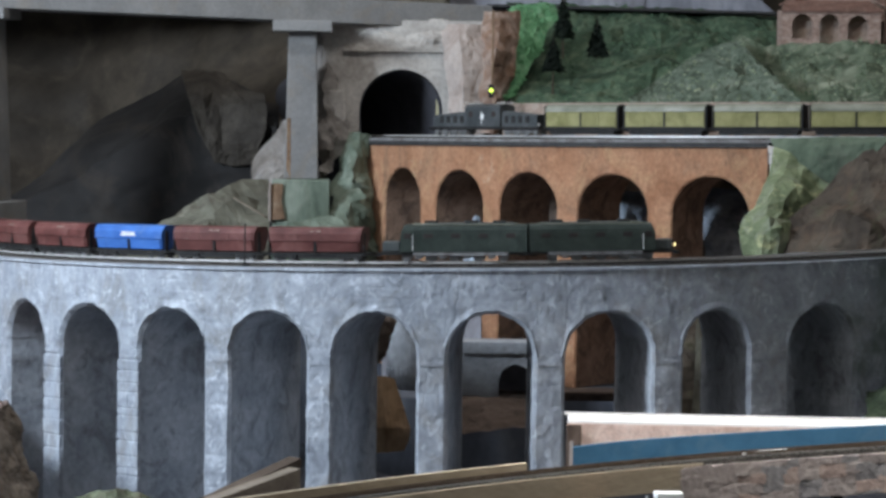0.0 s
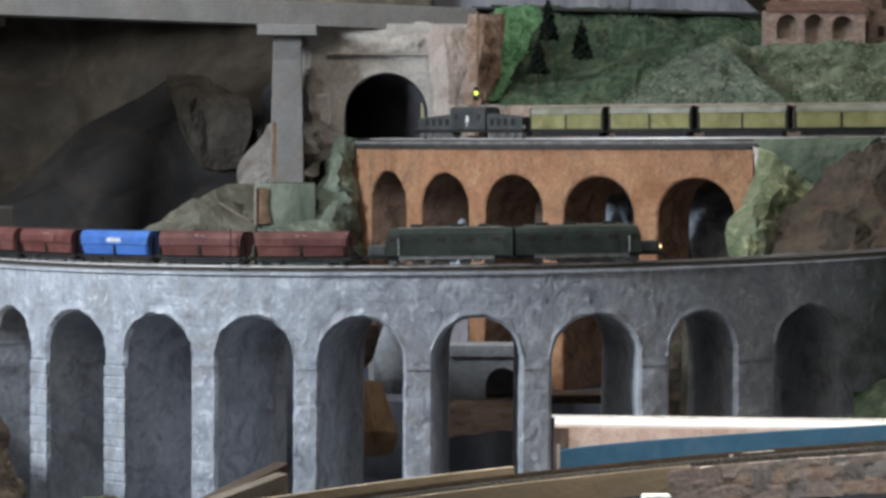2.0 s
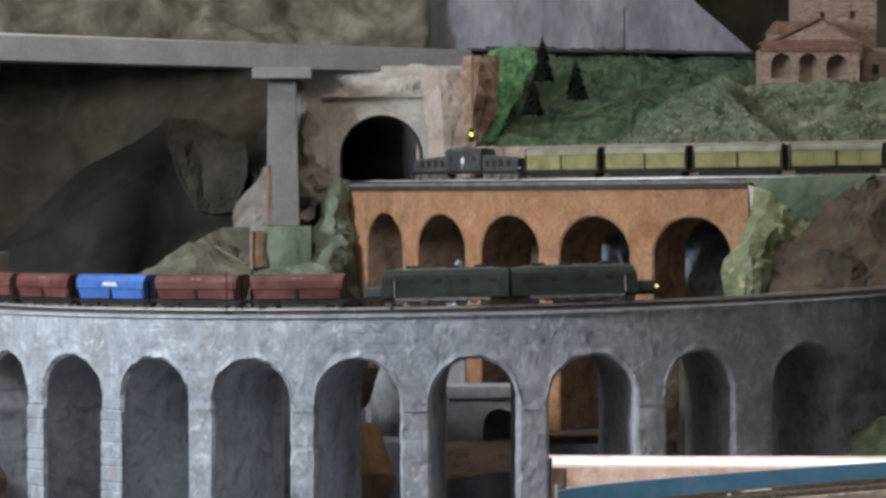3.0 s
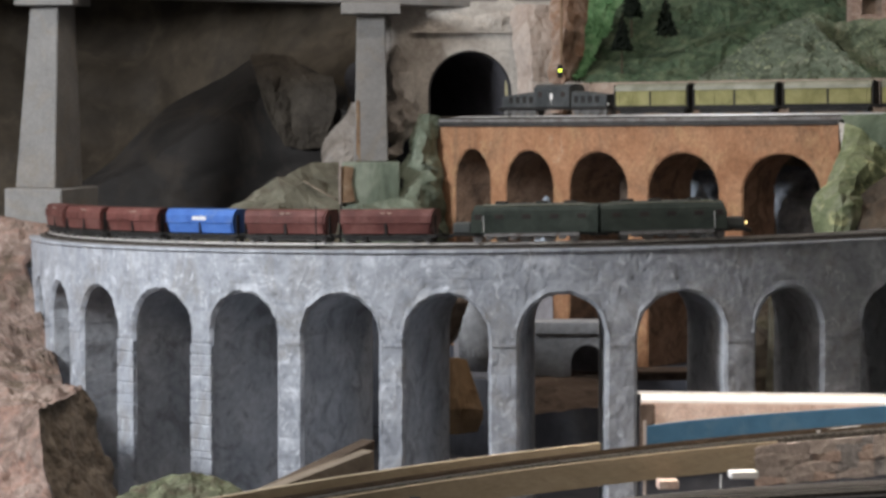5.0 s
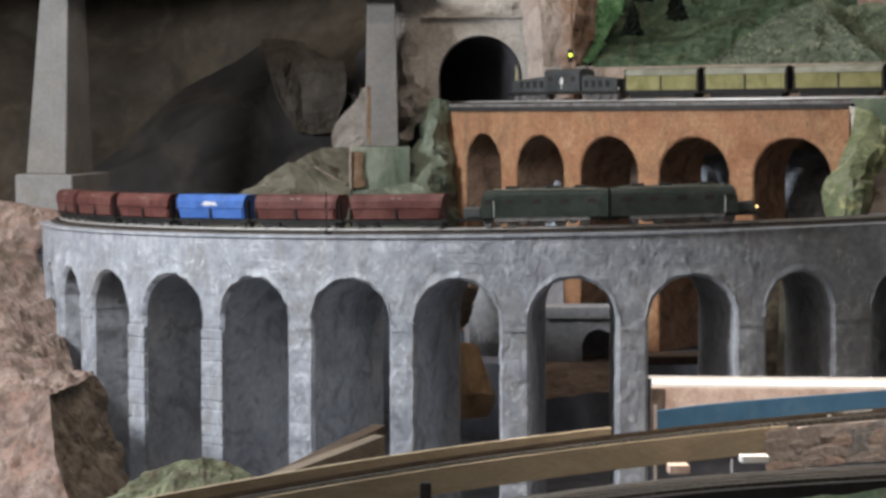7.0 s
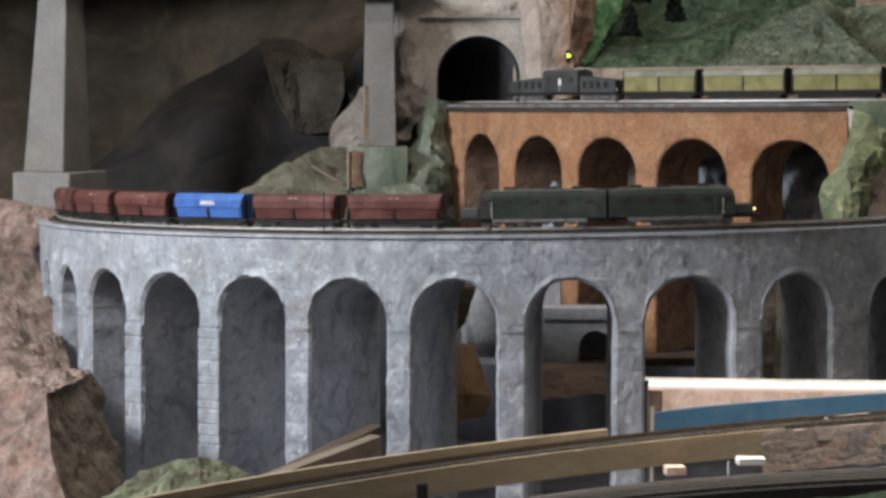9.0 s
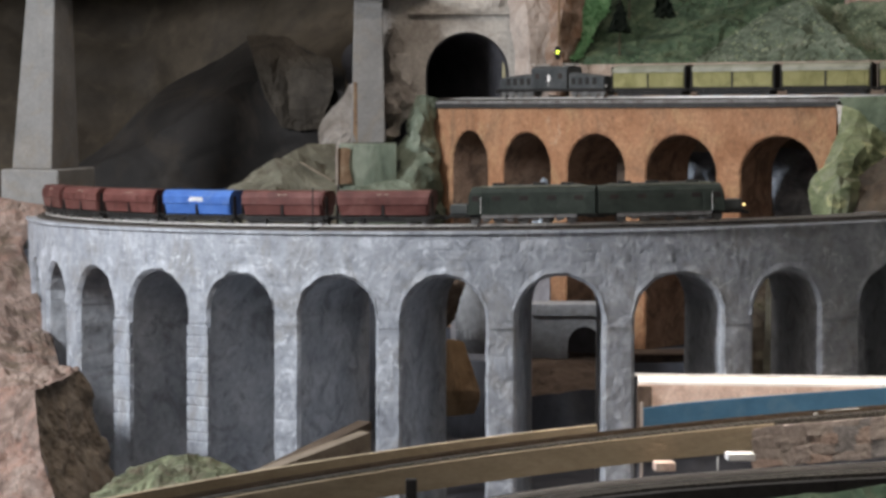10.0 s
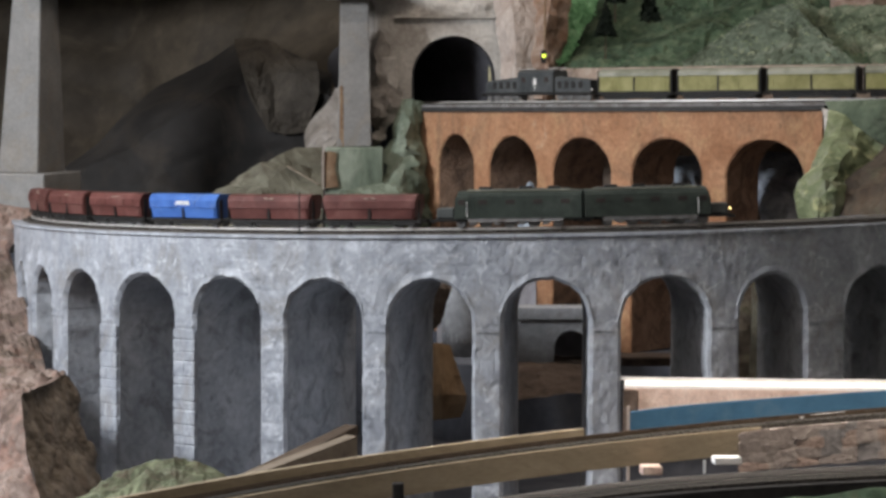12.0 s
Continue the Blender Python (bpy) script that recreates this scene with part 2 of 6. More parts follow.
    track_dark=surface("oily_dark_ballast", [(0.03, 0.028, 0.025), (0.06, 0.055, 0.048), (0.11, 0.10, 0.088)], 200, 0.9, 0.6, 700, grain=0.2),
    dark_moss=surface("dark_moss", [(0.02, 0.028, 0.015), (0.045, 0.06, 0.032), (0.10, 0.115, 0.07)], 40, 0.9, 0.9, 170, grain=0.3),
    cliff_pale=surface("pale_grey_green_rock", [(0.065, 0.085, 0.062), (0.135, 0.165, 0.125), (0.24, 0.27, 0.215)], 17, 0.8, 0.5, 110, grain=0.15, stretch=(1, 1, 0.45), stain=[((0.08, 0.09, 0.06), 0.6, 16, 0.52), ((0.33, 0.36, 0.305), 0.5, 30, 0.56)]),
    hollow=surface("warm_brown_rock", [(0.11, 0.08, 0.06), (0.18, 0.135, 0.105), (0.27, 0.205, 0.16)], 20, 0.85, 0.5, 140, grain=0.18, stain=[((0.08, 0.06, 0.05), 0.6, 16, 0.52)]),
    outcrop=surface("rough_brown_outcrop", [(0.026, 0.02, 0.015), (0.052, 0.04, 0.029), (0.095, 0.077, 0.056)], 12, 0.8, 0.5, 100, grain=0.18, stain=[((0.085, 0.055, 0.036), 0.6, 14, 0.5), ((0.085, 0.092, 0.05), 0.5, 20, 0.56)]),
    deckgrey=surface("grey_deck_edge", [(0.15, 0.145, 0.14), (0.24, 0.235, 0.23)], 60, 0.8, 0.2, 300, stain=[((0.10, 0.08, 0.07), 0.7, 30, 0.48)]),
    deckdark=surface("black_deck_edge", [(0.025, 0.024, 0.024), (0.05, 0.048, 0.046)], 60, 0.7, 0.1, 300),
    sleeper=surface("sleeper", [(0.02, 0.016, 0.013), (0.04, 0.032, 0.026)], 200, 0.8, 0.1, 600),
    rail=surface("rail_steel", [(0.60, 0.58, 0.55), (0.74, 0.72, 0.69)], 60, 0.35, 0.0, 300, metal=0.5, grain=0.04, spec=0.6),
    ground=surface("dark_baseboard", [(0.042, 0.046, 0.058), (0.066, 0.07, 0.084), (0.10, 0.102, 0.112)], 9, 0.9, 0.3, 80),
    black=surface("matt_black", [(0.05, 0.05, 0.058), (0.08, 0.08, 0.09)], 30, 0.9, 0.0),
    wagon_red=surface("oxide_red_wagon", [(0.06, 0.02, 0.017), (0.10, 0.036, 0.031), (0.155, 0.07, 0.06)], 30, 0.42, 0.05, 400, grain=0.1, stain=[((0.19, 0.11, 0.095), 0.5, 60, 0.58), ((0.045, 0.022, 0.018), 0.5, 40, 0.56)]),
    wagon_blue=surface("blue_wagon_paint", [(0.028, 0.085, 0.27), (0.05, 0.135, 0.38)], 45, 0.45, 0.04, 400, grain=0.06, stain=[((0.12, 0.19, 0.34), 0.5, 60, 0.54)]),
    wagon_olive=surface("olive_wagon_paint", [(0.14, 0.132, 0.048), (0.21, 0.197, 0.078), (0.28, 0.262, 0.12)], 40, 0.6, 0.04, 400, grain=0.08),
    wagon_roof=surface("grey_wagon_roof", [(0.12, 0.122, 0.088), (0.175, 0.178, 0.135), (0.25, 0.25, 0.205)], 30, 0.5, 0.04, 400, grain=0.1, spec=0.3),
    loco_green=surface("dark_green_loco_paint", [(0.022, 0.029, 0.024), (0.036, 0.045, 0.038), (0.058, 0.068, 0.058)], 45, 0.4, 0.03, 400, grain=0.06),
    croc=surface("blue_grey_loco_paint", [(0.03, 0.034, 0.036), (0.055, 0.06, 0.062), (0.09, 0.095, 0.096)], 45, 0.4, 0.03, 400, grain=0.1),
    loco_grey=surface("loco_roof_grey", [(0.05, 0.056, 0.055), (0.085, 0.09, 0.087)], 45, 0.5, 0.05, 400),
    under=surface("black_underframe", [(0.01, 0.01, 0.01), (0.025, 0.023, 0.021)], 90, 0.6, 0.05, 500),
    wheel=surface("dull_wheel_steel", [(0.16, 0.16, 0.16), (0.30, 0.295, 0.29)], 90, 0.4, 0.0, 500, metal=0.5),
    paper=surface("white_marking", [(0.78, 0.78, 0.76), (0.84, 0.84, 0.82)], 60, 0.6, 0.0),
    wallpaint=surface("room_wall_paint", [(0.52, 0.51, 0.49), (0.6, 0.59, 0.57)], 2, 0.9, 0.05, 40),
    foliage=surface("model_foliage", [(0.026, 0.052, 0.030), (0.056, 0.098, 0.056), (0.11, 0.155, 0.09)], 18, 0.9, 0.0, 200, grain=0.08, island=0.15),
    foliage_pale=surface("pale_model_foliage", [(0.08, 0.108, 0.062), (0.15, 0.18, 0.115), (0.27, 0.29, 0.195)], 24, 0.9, 0.0, 200, grain=0.1, island=0.4),
    beige=surface("pale_beige_plaster", [(0.25, 0.195, 0.165), (0.34, 0.288, 0.255), (0.42, 0.375, 0.34)], 24, 0.85, 0.4, 160, grain=0.16, stretch=(1, 1, 0.4), stain=[((0.20, 0.13, 0.09), 0.45, 20, 0.56)]),
    wet_rock=surface("blue_grey_wet_rock", [(0.09, 0.10, 0.12), (0.19, 0.21, 0.24), (0.32, 0.35, 0.39)], 30, 0.6, 0.5, 160, grain=0.2),
    raw_wood=surface("raw_tan_wood", [(0.20, 0.122, 0.064), (0.30, 0.19, 0.105), (0.37, 0.25, 0.155)], 24, 0.8, 0.2, 220, stretch=(1, 1, 0.3), stain=[((0.12, 0.075, 0.045), 0.6, 30, 0.54)]),
    upper_tan=surface("olive_brown_rock", [(0.06, 0.052, 0.04), (0.135, 0.12, 0.092), (0.24, 0.22, 0.175)], 14, 0.85, 0.5, 90, grain=0.16),
    bank=surface("brown_earth", [(0.045, 0.031, 0.024), (0.08, 0.056, 0.043), (0.13, 0.095, 0.075)], 26, 0.9, 0.5, 150, grain=0.16),
    moss=surface("mossy_rock_green", [(0.04, 0.0416, 0.024), (0.1, 0.112, 0.068), (0.208, 0.232, 0.144)], 26, 0.9, 0.7, 150, grain=0.26, stain=[((0.09, 0.068, 0.05), 0.8, 24, 0.48), ((0.34, 0.37, 0.27), 0.6, 34, 0.56), ((0.035, 0.038, 0.022), 0.7, 30, 0.56)]),
    pier_rock=surface("grey_brown_rock", [(0.105, 0.0899, 0.0756), (0.197, 0.176, 0.157), (0.29, 0.269, 0.248)], 18, 0.85, 0.5, 120, grain=0.15, stain=[((0.42, 0.39, 0.36), 0.5, 26, 0.57)]),
    signal_lit=glow("signal_lamp", (0.75, 1.0, 0.10), 2.2),
    headlamp=glow("loco_headlamp", (1.0, 0.8, 0.35), 2.0),
)


def overgrown(m, colour, x0, x1):
    """Green growth that takes over a wall from x0 to x1, with a ragged border."""
    nt = m.node_tree
    hsv = next(n for n in nt.nodes if n.type == "HUE_SAT")
    was = hsv.inputs["Color"].links[0].from_socket
    geo = nt.nodes.new("ShaderNodeNewGeometry")
    sep = nt.nodes.new("ShaderNodeSeparateXYZ")
    nt.links.new(geo.outputs["Position"], sep.inputs[0])
    rag = nt.nodes.new("ShaderNodeTexNoise")
    rag.inputs["Scale"].default_value = 24
    rag.inputs["Detail"].default_value = 6
    nt.links.new(geo.outputs["Position"], rag.inputs["Vector"])
    add = nt.nodes.new("ShaderNodeMath")
    add.operation = "MULTIPLY_ADD"
    nt.links.new(rag.outputs["Fac"], add.inputs[0])
    add.inputs[1].default_value = 0.24
    nt.links.new(sep.outputs["X"], add.inputs[2])
    edge = nt.nodes.new("ShaderNodeMapRange")
    edge.inputs["From Min"].default_value, edge.inputs["From Max"].default_value = x0 + 0.12, x1 + 0.12
    edge.inputs["To Max"].default_value = 0.92
    nt.links.new(add.outputs[0], edge.inputs["Value"])
    mix = nt.nodes.new("ShaderNodeMixRGB")
    nt.links.new(edge.outputs["Result"], mix.inputs[0])
    nt.links.new(was, mix.inputs[1])
    mix.inputs[2].default_value = (*colour, 1)
    nt.links.new(mix.outputs[0], hsv.inputs["Color"])


overgrown(M["stone"], (0.055, 0.075, 0.05), 0.60, 0.70)


# ---- building helpers ----
def mesh_of(name, bm, material, smooth=False):
    bmesh.ops.recalc_face_normals(bm, faces=bm.faces)
    me = bpy.data.meshes.new(name)
    bm.to_mesh(me)
    bm.free()
    me.materials.append(material)
    if smooth:
        for f in me.polygons:
            f.use_smooth = True
    return me


def part(name, bm, material, parent, label="", smooth=False):
    ob = new(name, mesh_of(name, bm, material, smooth))
    ob.parent = parent
    return tagged(ob, label)


def thing(name, label, category, group="", kind="", m=None):
    ob = new(name)
    ob.empty_display_size = 0.02
    if m is not None:
        ob.matrix_basis = m
    return tagged(ob, label, category, group, kind)


def solid(name, bm, material, label, category="", group="", kind="", smooth=False):
    return tagged(new(name, mesh_of(name, bm, material, smooth)), label, category, group, kind)


def box(bm, x, y, z, sx, sy, sz, bevel=0.0, turn=0.0, taper=1.0):
    """A box with its base centre at x, y, z; taper narrows its top."""
    v = bmesh.ops.create_cube(bm, size=1)["verts"]
    c, s = math.cos(turn), math.sin(turn)
    for p in v:
        k = taper if p.co.z > 0 else 1.0
        a, b = p.co.x * sx * k, p.co.y * sy * k
        p.co = Vector((x + a * c - b * s, y + a * s + b * c, z + (p.co.z + 0.5) * sz))
    if bevel:
        e = {e for p in v for e in p.link_edges}
        bmesh.ops.bevel(bm, geom=list(e), offset=bevel, segments=1, affect="EDGES")
    return bm


def tube(bm, x, y, z, r, h, seg=10, axis="z", r2=None):
    m = Matrix.Translation((x, y, z))
    if axis == "y":
        m = m @ Matrix.Rotation(math.pi / 2, 4, "X")
    if axis == "x":
        m = m @ Matrix.Rotation(math.pi / 2, 4, "Y")
    bmesh.ops.create_cone(bm, cap_ends=True, segments=seg, radius1=r, radius2=r if r2 is None else r2, depth=h, matrix=m)
    return bm


def along(pts, n):
    """n points evenly spaced along a polyline."""
    pts = [Vector(p) for p in pts]
    d = [0.0]
    for a, b in zip(pts, pts[1:]):
        d.append(d[-1] + (b - a).length)
    out, k = [], 0
    for i in range(n):
        t = d[-1] * i / (n - 1)
        while k < len(pts) - 2 and d[k + 1] < t:
            k += 1
        f = (t - d[k]) / max(1e-9, d[k + 1] - d[k])
        out.append(pts[k].lerp(pts[k + 1], f))
    return out


def fold(p, size, rough=0.22):
    """Crumpled-plaster relief, about -1 to 1: tilted facets meeting in creases, with some grain."""
    q = p / size
    q = q + 0.25 * noise.noise_vector(q * 1.1)
    pts = noise.voronoi(q)[1]
    best = -9.0
    for c in pts:
        g = noise.noise_vector(c * 3.17 + Vector((5.2, 1.7, 8.8))) * 1.2
        best = max(best, 0.7 * noise.noise(c * 2.3) + (q - c).dot(g) - 0.8 * (q - c).length_squared)
    return best - 0.25 + rough * noise.fractal(q * 2.2, 0.8, 2.0, 5)


def swell(p, size, rough=0.15):
    """Soft draped relief: broad swells meeting in rounded creases."""
    q = p / size
    q = q + 0.5 * noise.noise_vector(q * 0.9)
    a = 0.62 - 1.9 * abs(noise.noise(q))
    b = 0.62 - 1.9 * abs(noise.noise(q * 2.3 + Vector((3.3, 8.1, 1.2))))
    return a + 0.35 * b + rough * noise.fractal(q * 3.1, 0.8, 2.0, 4)


def crag(p, size, rough=0.3):
    """Rugged broken rock, about -1 to 1: sharp ribs and hollows at several sizes."""
    q = p / size
    q = q + 0.35 * noise.noise_vector(q * 0.8)
    a = noise.ridged_multi_fractal(q, 0.9, 2.1, 5, 1.0, 1.8)
    return 0.55 * a - 0.7 + 0.6 * noise.noise(q * 0.6) + rough * noise.fractal(q * 3.3, 0.8, 2.0, 4)


def sheet(lines, nu, nv, amp, size, thick=0.006, pin=0.0, rough=0.22, relief=fold):
    """A crumpled sheet lofted through a few lines, closed with a thickness. pin keeps its border in place."""
    bm = bmesh.new()
    rows = [along(line, nu) for line in lines]
    grid = []
    for j in range(nv):
        t = (len(rows) - 1) * j / (nv - 1)
        k = min(int(t), len(rows) - 2)
        grid.append([a.lerp(b, t - k) for a, b in zip(rows[k], rows[k + 1])])
    out = []
    for j in range(nv):
        r = []
        for i in range(nu):
            a = grid[j][min(i + 1, nu - 1)] - grid[j][max(i - 1, 0)]
            b = grid[min(j + 1, nv - 1)][i] - grid[max(j - 1, 0)][i]
            n = a.cross(b).normalized()
            edge = min(i, nu - 1 - i, j, nv - 1 - j)
            k = 1.0 if edge >= 3 else (1 - pin) + pin * edge / 3
            r.append(bm.verts.new(grid[j][i] + n * amp * k * relief(grid[j][i], size, rough)))
        out.append(r)
    for j in range(nv - 1):
        for i in range(nu - 1):
            bm.faces.new((out[j][i], out[j][i + 1], out[j + 1][i + 1], out[j + 1][i]))
    if thick:
        rear = [[bm.verts.new(v.co + Vector((0, thick, 0))) for v in r] for r in out]
        for j in range(nv - 1):
            for i in range(nu - 1):
                bm.faces.new((rear[j][i], rear[j + 1][i], rear[j + 1][i + 1], rear[j][i + 1]))
        rim = [(0, i) for i in range(nu)] + [(j, nu - 1) for j in range(1, nv)] + [(nv - 1, i) for i in range(nu - 2, -1, -1)] + [(j, 0) for j in range(nv - 2, 0, -1)]
        for a, b in zip(rim, rim[1:] + rim[:1]):
            bm.faces.new((out[a[0]][a[1]], rear[a[0]][a[1]], rear[b[0]][b[1]], out[b[0]][b[1]]))
    return bm


def dent(p, size, rough=0.0):
    """Uneven dents for crumpled sheets, about -1 to 1."""
    q = p / size
    return 1.5 * noise.noise(q) + 0.7 * noise.noise(q * 2.1 + Vector((4.1, 7.7, 2.3)))


def crumpled(lines, nu, nv, amp, size, fine=0.0012, pin=0.7):
    """A plaster cloth over a few lines: large flat facets with sharp creases and a fine tooth."""
    bm = sheet(lines, nu, nv, amp, size, 0.0, pin, 0.0, dent)
    bmesh.ops.recalc_face_normals(bm, faces=bm.faces)
    inner = [v for v in bm.verts if not v.is_boundary]
    for v in inner:
        v.co += Vector((noise.noise(v.co * 61), 0, noise.noise(v.co * 61 + Vector((9, 9, 9))))) * amp * 0.6
    bmesh.ops.triangulate(bm, faces=bm.faces[:], quad_method="SHORT_EDGE")
    bmesh.ops.subdivide_edges(bm, edges=bm.edges[:], cuts=3, use_grid_fill=True)
    bm.normal_update()
    for v in bm.verts:
        v.co += v.normal * fine * (noise.noise(v.co * 130) + 0.6 * noise.noise(v.co * 260))
    bmesh.ops.solidify(bm, geom=bm.faces[:], thickness=0.004)
    return bm


class Arc:
    """A circular line in plan: s runs along it to the right, t goes inward, away from the viewer."""

    def __init__(self, xc, yc, r):
        self.xc, self.yc, self.r = xc, yc, r

    def at(self, s, t, z):
        a = s / self.r
        return Vector((self.xc + (self.r - t) * math.sin(a), self.yc - (self.r - t) * math.cos(a), z))

    def stand(self, s, t, z, climb=0.0):
        p = self.at(s, t, z)
        return Matrix.Translation(p) @ Euler((0, -math.atan(climb), s / self.r)).to_matrix().to_4x4()


def bent(bm, arc, s0, s1, t0, t1, z0, z1, n, lift=0.0):
    """A bar bent along an arc; lift is its climb per metre, z0 and z1 hold at s = 0."""
    rings = []
    for i in range(n + 1):
        s = s0 + (s1 - s0) * i / n
        rings.append([bm.verts.new(arc.at(s, t, z + lift * s)) for t, z in ((t0, z0), (t1, z0), (t1, z1), (t0, z1))])
    for a, b in zip(rings, rings[1:]):
        for k in range(4):
            bm.faces.new((a[k], b[k], b[(k + 1) % 4], a[(k + 1) % 4]))
    bm.faces.new(rings[0])
    bm.faces.new(rings[-1][::-1])
    return bm


def stones(s, z, w, h):
    """Height of rough plastered stone at s, z: faint blocks of about w by h under thick, uneven paint."""
    row = math.floor(z / h + 0.3 * noise.noise(Vector((s * 18, z * 18, 3.1))))
    u = s / w + 0.5 * (row % 2) + 0.6 * noise.noise(Vector((row * 3.7, s * 11, 0.2)))
    col = math.floor(u)
    fu, fz = u - col, z / h - math.floor(z / h)
    lev = noise.noise(Vector((col * 5.31, row * 7.77, 0.5)))
    joint = max(0.0, 1 - min(fu, 1 - fu) / 0.16, 1 - min(fz, 1 - fz) / 0.18)
    worn = max(0.0, min(1.0, 0.5 + 1.6 * noise.noise(Vector((s * 14, z * 14, 7.7)))))
    dabs = 0.9 * noise.fractal(Vector((s * 34, z * 38, 0)), 0.75, 2.1, 4)
    ridge = max(0.0, 1 - 9 * abs(noise.noise(Vector((s * 26 + 4, z * 20, 5.5))))) * max(0.0, noise.noise(Vector((s * 31, z * 31, 1.9))) + 0.25)
    return 0.6 * lev * worn - 0.55 * joint * worn + 1.0 * dabs + 1.1 * ridge


def arcade(arc, s0, s1, arches, top, crown, spring, depth, relief, step, skew=None, block=(0.02, 0.013), chamfer=0.0022, ragged=0.0, lip=0.0):
    """The wall over a row of arches, bent along an arc, from the springing up. top, crown, spring: functions of s."""
    cuts = [s0]
    for a, b in arches:
        cuts += [a, b]
    cuts.append(s1)
    samples = []
    for k, (a, b) in enumerate(zip(cuts, cuts[1:])):
        n = max(3, int((b - a) / step))
        arch = k % 2 == 1
        for i in range(n + 1):
            if i == 0 and samples and not arch:
                continue
            if arch and i == 0:
                samples.pop()
            u = i / n
            if arch:
                u = 0.5 - 0.5 * math.cos(math.pi * u)
            s = a + (b - a) * u
            low = spring(s)
            if arch:
                mid = 0.5 * (a + b)
                q = (s - mid) / (0.5 * (b - a))
                low = spring(s) + (crown(mid) - spring(mid)) * math.sqrt(max(0.0, 1 - q * q))
                w = ragged * (noise.noise(Vector((s * 95, low * 95, 4.4))) + 0.5 * noise.noise(Vector((s * 170, low * 170, 1.4))))
                s, low = s + w * q, low + w * math.sqrt(max(0.0, 1 - q * q))
            kind = ("arch", 0.5 * (a + b), 0.5 * (b - a)) if arch else ("pier", a, b)
            samples.append((s, low, kind))
    rows = 22
    bm = bmesh.new()
    front, edge, back = [], [], []
    for s, low, kind in samples:
        hi = top(s)
        sb = s + (skew(s) * depth if skew else 0.0)
        sf, lf = s, low
        if kind[0] == "arch":
            mid, hw = kind[1], kind[2]
            c = chamfer * (1 + 0.5 * noise.noise(Vector((s * 70, low * 70, 2.2))))
            sf = mid + (s - mid) * (1 + c / hw)
            lf = spring(s) + (low - spring(s)) * (1 + c / max(1e-6, crown(mid) - spring(mid)))
        elif kind[0] == "pier":
            a, b = kind[1], kind[2]
            sf = a + chamfer + (s - a) / (b - a) * (b - a - 2 * chamfer)
        cf = []
        for j in range(rows + 1):
            z = lf + (hi - lf) * j / rows
            rim = lip * max(0.0, 1 - (z - lf) / 0.007) * (0.6 + 0.8 * noise.noise(Vector((sf * 50, z * 50, 6.1)))) if kind[0] == "arch" else 0.0
            cf.append(bm.verts.new(arc.at(sf, -rim - relief * stones(sf, z, *block), z)))
        front.append(cf)
        edge.append(bm.verts.new(arc.at(s, chamfer, low)))
        back.append([bm.verts.new(arc.at(sb, depth, low)), bm.verts.new(arc.at(sb, depth, hi))])
    for i in range(len(samples) - 1):
        for j in range(rows):
            bm.faces.new((front[i][j], front[i + 1][j], front[i + 1][j + 1], front[i][j + 1]))
        bm.faces.new((front[i][0], edge[i], edge[i + 1], front[i + 1][0]))
        bm.faces.new((edge[i], back[i][0], back[i + 1][0], edge[i + 1])).material_index = 1
        bm.faces.new((front[i][rows], front[i + 1][rows], back[i + 1][1], back[i][1]))
        bm.faces.new((back[i][0], back[i][1], back[i + 1][1], back[i + 1][0]))
    return bm


def pier_core(arc, a, b, z0, z1, depth, skew=None, foot=0.0, relief=0.0, block=(0.02, 0.013), chamfer=0.0022):
    """A pier between s = a and s = b with an uneven front; its foot spreads a little."""
    bm = bmesh.new()
    n, m = max(10, int((z1 - z0) / 0.005)), 10
    ka, kb = (skew(a) * depth, skew(b) * depth) if skew else (0, 0)
    rings = []
    for i in range(n + 1):
        z = z0 + (z1 - z0) * i / n
        g = foot * max(0.0, 1 - (z - z0) / 0.06)
        wa, wb = (0.0011 * noise.noise(Vector((a * 40 + k, z * 55, 0))) if relief else 0.0 for k in (0, 9))
        ring = []
        for j in range(m + 1):
            sj = a - g + wa + chamfer + (b - a + 2 * g + wb - wa - 2 * chamfer) * j / m
            ring.append(bm.verts.new(arc.at(sj, -g - relief * stones(sj, z, *block), z)))
        for s, t in ((b + g + wb, chamfer - g), (b + kb + g, depth), (a + ka - g, depth), (a - g + wa, chamfer - g)):
            ring.append(bm.verts.new(arc.at(s, t, z)))
        rings.append(ring)
    k = m + 5
    for p, q in zip(rings, rings[1:]):
        for j in range(k):
            f = bm.faces.new((p[j], p[(j + 1) % k], q[(j + 1) % k], q[j]))
            f.material_index = 0 if j <= m or j == k - 1 else 1
    bm.faces.new(rings[0])
    bm.faces.new(rings[-1])
    return bm


def relief_wall(arc, s0, s1, t0, t1, z0, z1, lift, relief, block, step=0.004):
    """A wall bent along an arc with a stone-laid front."""
    bm = bmesh.new()
    n, m = int((s1 - s0) / step), max(4, int((z1 - z0) / step))
    cols = []
    for i in range(n + 1):
        s = s0 + (s1 - s0) * i / n
        col = [bm.verts.new(arc.at(s, t0 - relief * stones(s, z0 + (z1 - z0) * j / m, *block), z0 + (z1 - z0) * j / m + lift * s)) for j in range(m + 1)]
        col += [bm.verts.new(arc.at(s, t1, z1 + lift * s)), bm.verts.new(arc.at(s, t1, z0 + lift * s))]
        cols.append(col)
    k = m + 3
    for p, q in zip(cols, cols[1:]):
        for j in range(k):
            bm.faces.new((p[j], q[j], q[(j + 1) % k], p[(j + 1) % k]))
    return bm


